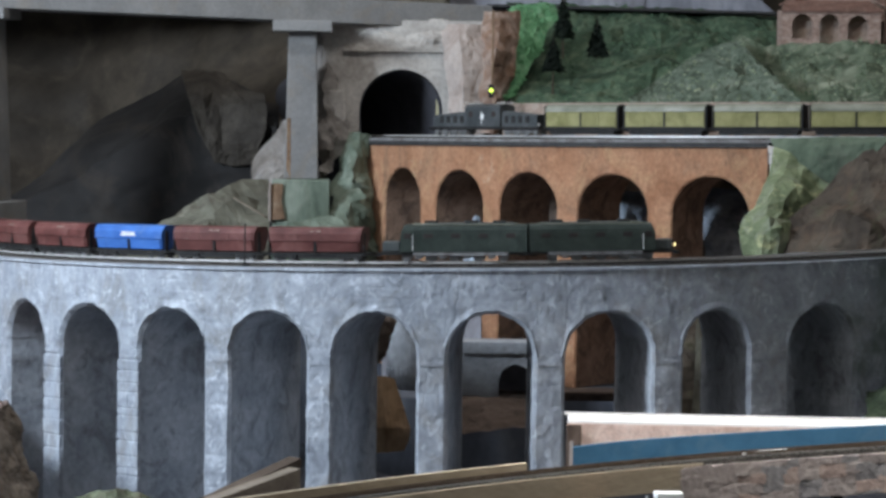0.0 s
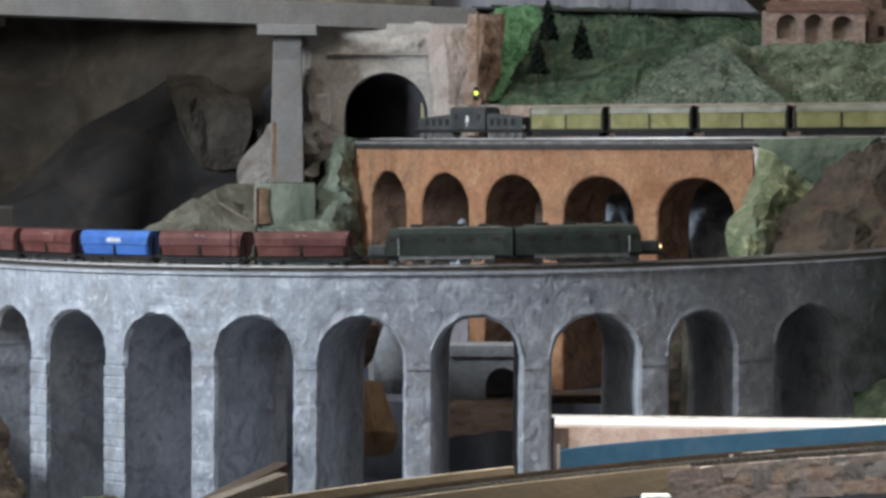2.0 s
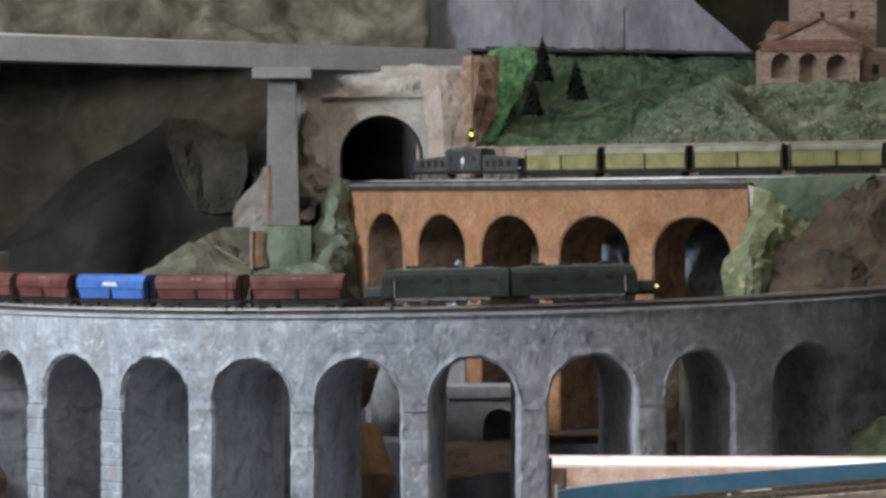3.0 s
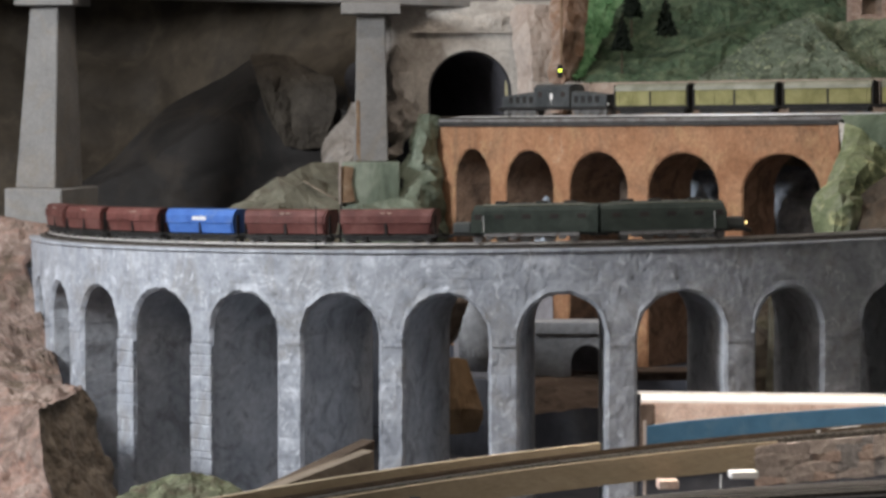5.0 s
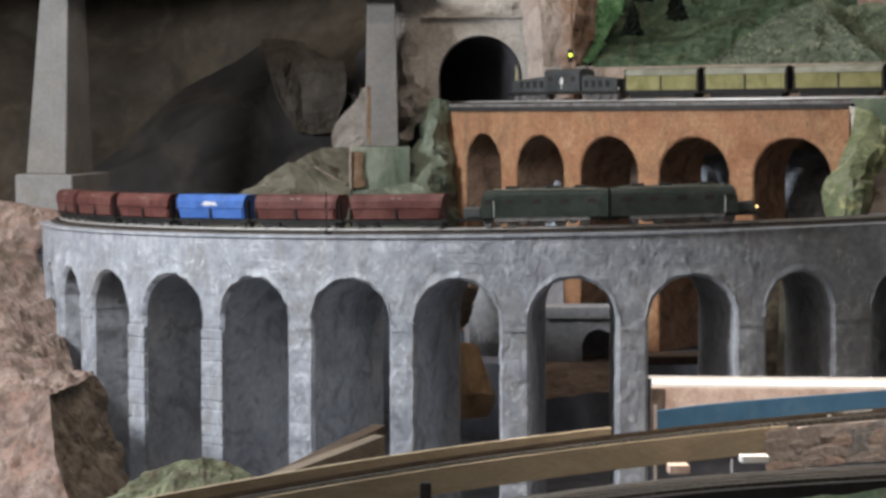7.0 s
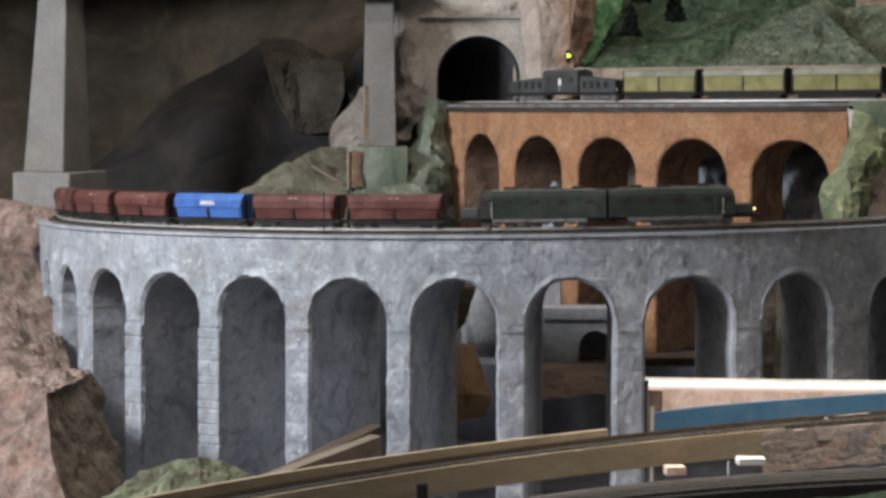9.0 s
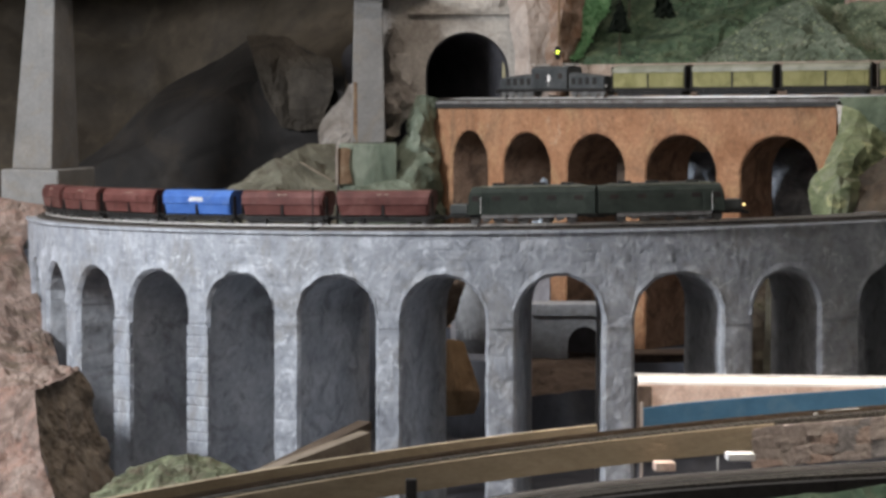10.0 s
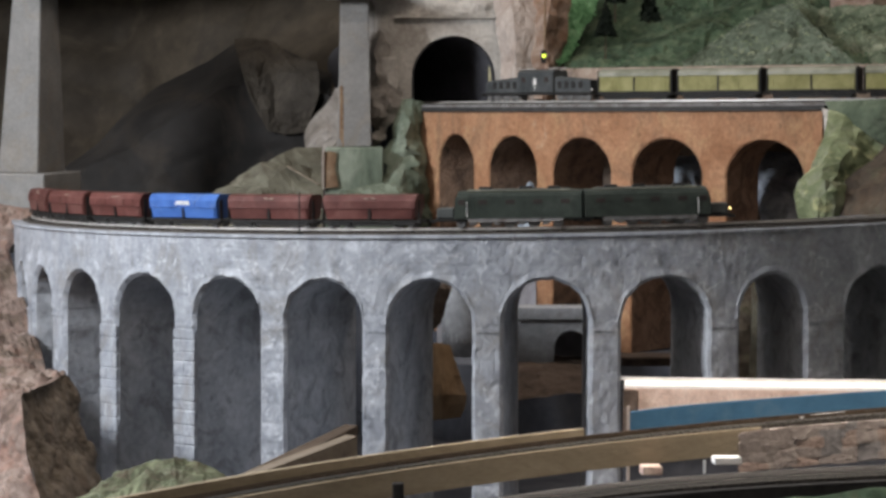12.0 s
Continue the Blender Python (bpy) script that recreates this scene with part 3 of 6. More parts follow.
def clumps(name, parent, n, size, mat, seed):
    """Small tufts of foliage scattered over a slope."""
    me, r = parent.data, random.Random(seed)
    faces = [f for f in me.polygons if f.normal.y < 0.1 and f.area > 1e-7]
    total, acc = 0.0, []
    for f in faces:
        total += f.area
        acc.append(total)
    verts, tris = [], []
    for _ in range(n):
        f = faces[int(np.searchsorted(acc, r.uniform(0, total)))]
        c = f.center + Vector((r.uniform(-1, 1), r.uniform(-1, 1), r.uniform(-1, 1))) * math.sqrt(f.area) * 0.6
        if noise.noise(c * 14) < -0.22:
            continue
        k = size * r.uniform(0.4, 1.3)
        base = len(verts)
        for i in range(5):
            a = 6.283 * i / 5 + r.uniform(-0.5, 0.5)
            verts.append(c + Vector((math.cos(a) * k, -0.35 * k * r.uniform(0.2, 1), math.sin(a) * k * 0.7)) * r.uniform(0.6, 1.2))
        verts.append(c + f.normal * k * 0.7)
        for i in range(5):
            tris.append((base + i, base + (i + 1) % 5, base + 5))
    me2 = bpy.data.meshes.new(name)
    me2.from_pydata(verts, [], tris)
    me2.materials.append(M[mat])
    ob = new(name, me2)
    ob.parent = parent
    return tagged(ob, kind="stuff")


def two(ob, material):
    ob.data.materials.append(material)
    return ob


def lay_track(name, arc, s0, s1, t, z, lift, label, pitch=0.0062, gauge=0.0165):
    """Rails and single sleepers along an arc."""
    tr = thing(name, label, "railway track")
    for k, off in enumerate((-gauge / 2, gauge / 2)):
        bm = bmesh.new()
        bent(bm, arc, s0, s1, t + off - 0.0006, t + off + 0.0006, z + 0.0022, z + 0.0047, 110, lift)
        part("rail", bm, M["rail"], tr)
    me = mesh_of("sleeper", box(bmesh.new(), 0, 0, 0, 0.0026, 0.031, 0.0023), M["sleeper"])
    for i in range(int((s1 - s0) / pitch)):
        s = s0 + (i + 0.5) * pitch
        ob = new("sleeper", me)
        ob.parent = tr
        ob.matrix_basis = arc.stand(s, t, z + lift * s, lift)
    return tr


# ---- the room and the baseboard ----
def slab(name, x0, x1, y0, y1, z0, z1, mat, label, kind="structure"):
    bm = box(bmesh.new(), (x0 + x1) / 2, (y0 + y1) / 2, z0, x1 - x0, y1 - y0, z1 - z0)
    return solid(name, bm, mat, label, kind=kind)


slab("floor", -1.85, 3, -1.2, 5.7, -0.1, 0.0, M["ground"], "dark floor of the exhibition room")
slab("ceiling", -1.85, 3, -1.2, 5.7, 2.7, 2.8, M["wallpaint"], "plain painted ceiling of the room")
slab("wall_north", -1.85, 3, 5.7, 5.8, 0.0, 2.7, M["wallpaint"], "plain painted wall behind the layout")
slab("wall_south", -1.85, 3, -1.3, -1.2, 0.0, 2.7, M["wallpaint"], "plain painted wall behind the viewer")
slab("wall_east", 3.0, 3.1, -1.3, 5.8, 0.0, 2.7, M["wallpaint"], "plain painted side wall of the room")
bm = bmesh.new()
for y0, y1, z0, z1 in ((-1.2, 2.45, 0, 2.7), (3.25, 5.7, 0, 2.7), (2.45, 3.25, 0, 1.77), (2.45, 3.25, 2.47, 2.7)):
    box(bm, -1.80, (y0 + y1) / 2, z0, 0.1, y1 - y0, z1 - z0)
solid("wall_west", bm, M["wallpaint"], "plain painted side wall with a window opening", kind="structure")
# Window added out of view to go with the left key lamp.
window = thing("window_1", "small white-framed window, added unseen beside the key lamp", "window", kind="structure")
for y, z, sy, sz in ((2.47, 1.772, 0.036, 0.696), (3.23, 1.772, 0.036, 0.696), (2.85, 1.772, 0.72, 0.036), (2.85, 2.432, 0.72, 0.036)):
    part("window_frame", box(bmesh.new(), -1.80, y, z, 0.05, sy, sz, 0.003), M["white"], window)
table = thing("baseboard_table", "dark painted baseboard table carrying the model railway", "table")
part("board", box(bmesh.new(), 0.35, 3.95, 0.88, 3.6, 3.0, 0.02), M["ground"], table)
for y in (2.47, 5.43):
    part("apron", box(bmesh.new(), 0.35, y, 0.79, 3.54, 0.022, 0.0898, 0.002), M["raw_wood"], table)
for x in (-1.43, 0.35, 2.13):
    part("cross_rail", box(bmesh.new(), x, 3.95, 0.79, 0.03, 2.93, 0.0898, 0.002), M["raw_wood"], table)
    for y in (2.52, 5.38):
        part("leg", box(bmesh.new(), x + 0.045, y, 0.0, 0.05, 0.05, 0.8796, 0.003), M["raw_wood"], table)

# ---- grey stone viaduct ----
LOW = Arc(0.2159, 4.2692, 0.8192)
LIFT = 0.0216
LOW_DEPTH = 0.18
low_top = lambda s: 1.2854 + LIFT * s
low_crown = lambda s: low_top(s) - 0.053
low_spring = lambda s: low_top(s) - 0.106
low_skew = lambda s: 0.15 * min(1.0, max(0.0, (s - 0.16) / 0.1))
LOW_ARCHES = [(-1.075, -1.005), (-0.966, -0.884), (-0.838, -0.738), (-0.698, -0.583), (-0.544, -0.440), (-0.400, -0.295),
              (-0.259, -0.153), (-0.114, -0.008), (0.031, 0.140), (0.180, 0.267), (0.325, 0.425)]
LOW_S0, LOW_S1 = -1.20, 0.62
viaduct = thing("stone_viaduct", "curved grey stone railway viaduct with tall round arches", "viaduct")
two(part("arcade", arcade(LOW, LOW_S0, LOW_S1, LOW_ARCHES, low_top, low_crown, low_spring, LOW_DEPTH, 0.0009, 0.0030, low_skew, chamfer=0.0042, ragged=0.0013, lip=0.0022), M["stone"], viaduct), M["stone_side"])
ends = [LOW_S0] + [v for a in LOW_ARCHES for v in a] + [LOW_S1]
for a, b in zip(ends[0::2], ends[1::2]):
    z1 = low_spring((a + b) / 2)
    pier = two(part("pier", pier_core(LOW, a, b, 0.90, z1, LOW_DEPTH, low_skew, 0.004, 0.0012, chamfer=0.0042), M["stone"], viaduct), M["stone_side"])
    bm = bmesh.new()
    bent(bm, LOW, a + 0.004, b - 0.004, -0.0013, 0.01, z1 - 0.011, z1 - 0.0075, 9)
    part("impost", bm, M["stone"], pier)
bm = bmesh.new()
bent(bm, LOW, LOW_S0, LOW_S1, -0.004, 0.10, 1.2854 + 0.0003, 1.2854 + 0.0035, 120, LIFT)
part("deck_slab", bm, M["stone"], viaduct)
bm = bmesh.new()
bent(bm, LOW, LOW_S0, LOW_S1, 0.012, 0.095, 1.2854 + 0.0036, 1.2854 + 0.006, 120, LIFT)
part("ballast_bed", bm, M["ballast"], viaduct)
LOW_T, LOW_Z = 0.034, 1.2854 + 0.006
lay_track("viaduct_track", LOW, LOW_S0 - 0.1, LOW_S1, LOW_T, LOW_Z, LIFT, "shiny two-rail model track along the stone viaduct")

# ---- orange viaduct ----
UP = Arc(1.0, 4.95, 1.1)
ULIFT = 0.0157
up_top = lambda s: 1.4380 + ULIFT * s
up_crown = lambda s: 1.3845 + 0.006 * (s + 1.25)
up_spring = lambda s: up_crown(s) - 0.056
UP_ARCHES = [(-1.189, -1.084), (-1.044, -0.934), (-0.899, -0.787), (-0.749, -0.632), (-0.593, -0.477)]
UP_S0, UP_S1 = -1.253, -0.449
upper = thing("brick_viaduct", "orange-red brick railway viaduct with five round arches", "viaduct")
two(part("arcade", arcade(UP, UP_S0, UP_S1, UP_ARCHES, up_top, up_crown, up_spring, 0.11, 0.0007, 0.004, None, (0.009, 0.004), ragged=0.0006), M["orange"], upper), M["orange_in"])
ends = [UP_S0] + [v for a in UP_ARCHES for v in a] + [UP_S1]
for a, b in zip(ends[0::2], ends[1::2]):
    two(part("pier", pier_core(UP, a, b, 1.075, up_spring((a + b) / 2), 0.11, relief=0.0007, block=(0.009, 0.004)), M["orange"], upper), M["orange_in"])
bm = bmesh.new()
bent(bm, UP, UP_S0, UP_S1, 0.004, 0.106, 0.901, 1.0745, 60)
part("base_board", bm, M["ground"], upper, "dark board base under the piers")
be = UP.at(UP_S1 + 0.004, -0.003, 0)
part("end_post", crumpled([[(be.x - 0.006, be.y - 0.004, up_top(UP_S1) + 0.004), (be.x + 0.016, be.y - 0.012, up_top(UP_S1) - 0.002)], [(be.x - 0.002, be.y - 0.005, up_top(UP_S1) - 0.016), (be.x + 0.006, be.y - 0.010, up_top(UP_S1) - 0.018)], [(be.x - 0.002, be.y - 0.004, up_top(UP_S1) - 0.040), (be.x + 0.003, be.y - 0.007, up_top(UP_S1) - 0.038)]], 4, 6, 0.002, 0.012, 0.0005), M["pale_plaster"], upper, "pale chipped plaster at the end of the wall")
bm = bmesh.new()
bent(bm, UP, UP_S0, UP_S1, -0.004, 0.12, 1.4344 + 0.0039, 1.4344 + 0.0105, 90, ULIFT)
part("deck_edge", bm, M["deckdark"], upper, "black edge strip of the deck")
bm = bmesh.new()
bent(bm, UP, UP_S0 - 0.06, 0.2, -0.002, 0.195, 1.4344 + 0.0107, 1.4344 + 0.015, 120, ULIFT)
part("track_bed", bm, M["deckgrey"], upper, "grey track bed on the deck")
UP_T, UP_Z = 0.05, 1.4344 + 0.015
lay_track("upper_track", UP, UP_S0 - 0.15, 0.2, UP_T, UP_Z, ULIFT, "two-rail model track over the orange viaduct into the tunnel")

# ---- concrete bridge ----
bridge = thing("concrete_bridge", "pale grey concrete beam bridge on tall tapered piers", "bridge")


def beam(parent, name, a, b, h, depth, mat, label=""):
    """A straight beam with its top front edge from a to b."""
    a, b = Vector(a), Vector(b)
    n = Vector((-(b - a).y, (b - a).x, 0)).normalized() * depth
    bm = bmesh.new()
    q = []
    for p in (a, b):
        q.append([bm.verts.new(v) for v in (p, p + n, p + n - Vector((0, 0, h)), p - Vector((0, 0, h)))])
    for k in range(4):
        bm.faces.new((q[0][k], q[1][k], q[1][(k + 1) % 4], q[0][(k + 1) % 4]))
    bm.faces.new(q[0])
    bm.faces.new(q[1])
    bmesh.ops.bevel(bm, geom=bm.edges[:], offset=0.0012, segments=1, affect="EDGES")
    return part(name, bm, mat, parent, label)


BL, BR = Vector((-0.736, 4.250, 1.665)), Vector((0.201, 4.570, 1.644))


def under_beam(x):
    return BL.z + (BR.z - BL.z) * (x - BL.x) / (BR.x - BL.x) - 0.056


beam(bridge, "girder", BL, BR, 0.039, 0.11, M["concrete"])
beam(bridge, "rail", BL + Vector((0, 0.012, 0.0052)), BR + Vector((-0.18, 0.012, 0.0052)), 0.005, 0.004, M["rail"], "bright steel rail")
dirb = (BR - BL).normalized()
turnb = math.atan2(dirb.y, dirb.x)


def bridge_pier(x, y, ztop, zbase, w, wb, d, db, turn, lean=0.0):
    bm = bmesh.new()
    h = ztop - zbase
    v = bmesh.ops.create_cube(bm, size=1)["verts"]
    c, s = math.cos(turn), math.sin(turn)
    for p in v:
        up = p.co.z > 0
        a, b = p.co.x * (w if up else wb), p.co.y * (d if up else db)
        p.co = Vector((x + (lean if up else 0.0) + a * c - b * s, y + a * s + b * c, zbase + (p.co.z + 0.5) * h))
    bmesh.ops.bevel(bm, geom=bm.edges[:], offset=0.0015, segments=1, affect="EDGES")
    pr = part("pier", bm, M["concrete"], bridge)
    part("cap", box(bmesh.new(), x + lean, y, ztop, 0.092, 0.10, 0.017, 0.001, turn * 0.5), M["concrete"], pr)
    return pr


pl = Vector((-0.591, 4.320, 1.328))
pm = Vector((-0.102, 4.420, 1.365))
bridge_pier(-0.5953, pl.y + 0.028, under_beam(pl.x), pl.z, 0.0458, 0.0659, 0.0636, 0.1013, -0.300, 0.0077)
part("plinth", box(bmesh.new(), -0.5903, pl.y + 0.02, pl.z - 0.12, 0.0945, 0.1373, 0.12, 0.002, -0.300), M["concrete"], bridge, "square concrete plinth")
bridge_pier(pm.x, pm.y + 0.02, under_beam(pm.x), pm.z, 0.044, 0.053, 0.05, 0.06, 0.03)
part("plinth", box(bmesh.new(), pm.x, pm.y + 0.01, pm.z - 0.16, 0.09, 0.09, 0.16, 0.002, 0.03), M["cliff_pale"], bridge, "grey-green painted plinth")
part("rust_strip", box(bmesh.new(), pm.x - 0.0195, pm.y - 0.0085, pm.z, 0.009, 0.004, 0.095, 0.001, 0.0, 0.6), M["rust"], bridge, "rusty stain strip on the pier edge")
part("rust_edge", sheet([[(-0.147, 4.381, 1.358), (-0.138, 4.380, 1.359), (-0.128, 4.381, 1.357)], [(-0.147, 4.379, 1.330), (-0.139, 4.377, 1.331), (-0.131, 4.379, 1.332)], [(-0.147, 4.379, 1.302), (-0.136, 4.377, 1.303), (-0.125, 4.379, 1.304)]], 14, 22, 0.0008, 0.012, 0.002), M["rust"], bridge, "rust-brown stained plinth edge")
part("pale_edge", box(bmesh.new(), -0.1495, 4.378, 1.300, 0.005, 0.008, 0.060, 0.0008), M["beige"], bridge, "pale strip along the plinth corner")

# ---- tunnel portal ----
portal = thing("tunnel_portal", "grey plaster tunnel portal with a dark round opening", "tunnel portal")
bm = bmesh.new()
PX0, PX1, PZ1 = -0.071, 0.186, 1.617
OX, OR, OZ, PB = 0.0545, 0.0670, 1.472, 1.40
prof = [(OX + OR, PB)] + [(OX + OR * math.cos(math.pi * k / 20), OZ + OR * math.sin(math.pi * k / 20)) for k in range(21)] + [(OX - OR, PB)]
outer = [(PX1, PB)] + [(PX1 + (PX0 - PX1) * k / 20, PZ1) for k in range(21)] + [(PX0, PB)]
rings = []
for y in (4.52, 4.56):
    rings.append(([bm.verts.new((x, y, z)) for x, z in prof], [bm.verts.new((x, y, z)) for x, z in outer]))
for k in range(len(prof) - 1):
    for inn, out in rings:
        bm.faces.new((inn[k], inn[k + 1], out[k + 1], out[k]))
    bm.faces.new((rings[0][0][k], rings[0][0][k + 1], rings[1][0][k + 1], rings[1][0][k]))
    bm.faces.new((rings[0][1][k], rings[0][1][k + 1], rings[1][1][k + 1], rings[1][1][k]))
part("portal_wall", bm, M["portal"], portal)
bm = bmesh.new()
pa = []
for y in (4.565, 4.95):
    pa.append([bm.verts.new((x - 0.5 * (y - 4.565), y, z)) for x, z in prof])
for k in range(len(prof) - 1):
    bm.faces.new((pa[0][k], pa[0][k + 1], pa[1][k + 1], pa[1][k]))
bm.faces.new(pa[1])
bmesh.ops.recalc_face_normals(bm, faces=bm.faces)
bmesh.ops.solidify(bm, geom=bm.faces[:], thickness=0.004)
# The tunnel's darkness is put into the lining's black colour.
part("tunnel_lining", bm, M["black"], portal, "tunnel lining, blacked for the dark inside")
part("jamb", box(bmesh.new(), 0.1165, 4.580, PB + 0.03, 0.011, 0.028, 0.070, 0.002, 0, 0.9), M["jamb"], portal, "inner jamb of the tunnel with yellow light painted in")
part("cornice", box(bmesh.new(), 0.045, 4.519, 1.5665, 0.170, 0.012, 0.003, 0.001), M["portal"], portal)
part("buttress", box(bmesh.new(), PX0 + 0.022, 4.505, PB, 0.034, 0.05, 0.105, 0.003, 0, 0.8), M["portal"], portal)

# ---- rocks and hills ----
def rock(name, lines, nu, nv, amp, size, mat, label, category="rock", pin=0.0, rough=0.22, relief=fold):
    return solid(name, sheet(lines, nu, nv, amp, size, 0.006, pin, rough, relief), M[mat], label, category, smooth=relief is swell)


def drape(name, lines, nu, nv, amp, size, mat, label, category="rock", fine=0.0012, pin=0.7):
    return solid(name, crumpled(lines, nu, nv, amp, size, fine, pin), M[mat], label, category)


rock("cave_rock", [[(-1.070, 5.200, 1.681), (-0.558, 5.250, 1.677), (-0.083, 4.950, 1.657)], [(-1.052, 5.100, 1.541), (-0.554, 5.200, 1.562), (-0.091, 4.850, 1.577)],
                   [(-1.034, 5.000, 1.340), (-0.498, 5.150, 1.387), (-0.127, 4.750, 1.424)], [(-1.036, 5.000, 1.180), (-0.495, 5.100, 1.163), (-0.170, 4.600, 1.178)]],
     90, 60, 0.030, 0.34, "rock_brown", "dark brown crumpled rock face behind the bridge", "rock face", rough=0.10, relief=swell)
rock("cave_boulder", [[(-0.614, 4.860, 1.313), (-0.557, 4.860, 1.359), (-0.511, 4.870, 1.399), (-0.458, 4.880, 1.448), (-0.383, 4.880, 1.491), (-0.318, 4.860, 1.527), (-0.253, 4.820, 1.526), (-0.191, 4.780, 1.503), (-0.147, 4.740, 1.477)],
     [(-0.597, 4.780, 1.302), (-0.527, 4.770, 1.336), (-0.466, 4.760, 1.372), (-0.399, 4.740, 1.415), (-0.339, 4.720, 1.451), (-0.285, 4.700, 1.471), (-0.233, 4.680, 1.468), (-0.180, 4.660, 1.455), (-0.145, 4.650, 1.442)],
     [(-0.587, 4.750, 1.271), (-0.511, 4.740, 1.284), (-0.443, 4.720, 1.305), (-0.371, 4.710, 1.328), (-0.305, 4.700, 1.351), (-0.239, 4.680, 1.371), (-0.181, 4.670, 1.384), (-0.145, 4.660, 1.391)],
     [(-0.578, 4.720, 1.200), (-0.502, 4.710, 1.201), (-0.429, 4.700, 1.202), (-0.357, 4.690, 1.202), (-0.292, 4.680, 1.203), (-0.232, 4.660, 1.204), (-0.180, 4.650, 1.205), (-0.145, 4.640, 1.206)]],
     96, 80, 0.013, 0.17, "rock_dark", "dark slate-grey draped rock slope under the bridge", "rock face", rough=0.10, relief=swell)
drape("fold_rock", [[(-0.310, 4.730, 1.530), (-0.277, 4.735, 1.536), (-0.243, 4.735, 1.524), (-0.217, 4.720, 1.506), (-0.170, 4.700, 1.495)],
     [(-0.296, 4.675, 1.492), (-0.270, 4.680, 1.488), (-0.245, 4.690, 1.481), (-0.220, 4.680, 1.478), (-0.165, 4.670, 1.467)],
     [(-0.284, 4.660, 1.453), (-0.263, 4.665, 1.445), (-0.242, 4.685, 1.448), (-0.217, 4.670, 1.448), (-0.164, 4.650, 1.443)],
     [(-0.268, 4.655, 1.418), (-0.252, 4.660, 1.413), (-0.236, 4.670, 1.410), (-0.215, 4.660, 1.413), (-0.173, 4.650, 1.417)],
     [(-0.248, 4.670, 1.384), (-0.236, 4.670, 1.382), (-0.222, 4.670, 1.377), (-0.207, 4.670, 1.380), (-0.186, 4.670, 1.382)]],
     12, 12, 0.008, 0.045, "fold_grey", "grey-brown rock folds hanging beside the bridge pier", fine=0.0014, pin=0.4)
drape("pier_rock", [[(-0.140, 4.500, 1.444), (-0.129, 4.480, 1.456), (-0.117, 4.460, 1.452)],
     [(-0.173, 4.460, 1.402), (-0.147, 4.430, 1.421), (-0.117, 4.430, 1.421)],
     [(-0.181, 4.430, 1.375), (-0.153, 4.410, 1.382), (-0.116, 4.420, 1.381)],
     [(-0.183, 4.410, 1.345), (-0.152, 4.400, 1.345), (-0.116, 4.410, 1.345)]],
     6, 9, 0.009, 0.035, "pier_rock", "pale grey-pink rock slab beside the bridge pier", pin=0.5)
drape("portal_rock", [[(-0.080, 4.570, 1.600), (-0.053, 4.555, 1.602), (-0.028, 4.550, 1.589)],
     [(-0.082, 4.540, 1.545), (-0.063, 4.520, 1.545), (-0.044, 4.530, 1.536)],
     [(-0.082, 4.520, 1.487), (-0.067, 4.490, 1.487), (-0.047, 4.515, 1.478)],
     [(-0.079, 4.500, 1.454), (-0.055, 4.460, 1.459), (-0.028, 4.500, 1.449)],
     [(-0.074, 4.470, 1.415), (-0.055, 4.450, 1.421), (-0.033, 4.480, 1.432)],
     [(-0.073, 4.460, 1.365), (-0.062, 4.450, 1.370), (-0.057, 4.470, 1.377)]],
     7, 20, 0.013, 0.036, "pier_rock", "grey-brown draped rock between pier and tunnel portal", pin=0.3)
drape("mound_rock", [[(-0.348, 3.960, 1.274), (-0.326, 4.000, 1.292), (-0.307, 4.030, 1.305), (-0.276, 4.060, 1.319), (-0.245, 4.090, 1.334), (-0.213, 4.120, 1.352), (-0.185, 4.150, 1.366), (-0.144, 4.170, 1.370)],
     [(-0.343, 3.940, 1.273), (-0.315, 3.950, 1.285), (-0.292, 3.970, 1.296), (-0.262, 3.990, 1.305), (-0.231, 4.000, 1.314), (-0.201, 4.030, 1.328), (-0.173, 4.060, 1.338), (-0.141, 4.080, 1.341)],
     [(-0.340, 3.920, 1.271), (-0.305, 3.910, 1.275), (-0.277, 3.920, 1.282), (-0.249, 3.930, 1.287), (-0.221, 3.940, 1.291), (-0.194, 3.960, 1.299), (-0.166, 3.980, 1.305), (-0.138, 4.000, 1.308)],
     [(-0.336, 3.900, 1.264), (-0.298, 3.870, 1.264), (-0.269, 3.860, 1.265), (-0.241, 3.860, 1.265), (-0.214, 3.870, 1.265), (-0.186, 3.880, 1.264), (-0.162, 3.900, 1.263), (-0.135, 3.920, 1.262)]],
     15, 7, 0.019, 0.060, "rock_tan", "olive-tan crumpled rock mound beside the track", pin=0.65)
drape("green_cliff", [[(-0.031, 4.500, 1.430), (-0.014, 4.475, 1.436), (0.003, 4.485, 1.433)],
     [(-0.036, 4.470, 1.391), (-0.018, 4.445, 1.399), (0.002, 4.475, 1.396)],
     [(-0.045, 4.440, 1.349), (-0.021, 4.415, 1.350), (0.005, 4.465, 1.339)],
     [(-0.057, 4.400, 1.308), (-0.026, 4.380, 1.304), (0.011, 4.455, 1.286)],
     [(-0.121, 4.340, 1.297), (-0.032, 4.340, 1.273), (0.014, 4.445, 1.258)],
     [(-0.147, 4.280, 1.230), (-0.051, 4.300, 1.227), (0.016, 4.435, 1.218)]],
     10, 26, 0.011, 0.036, "cliff_pale", "pale blue-green draped rock at the viaduct end", pin=0.4)
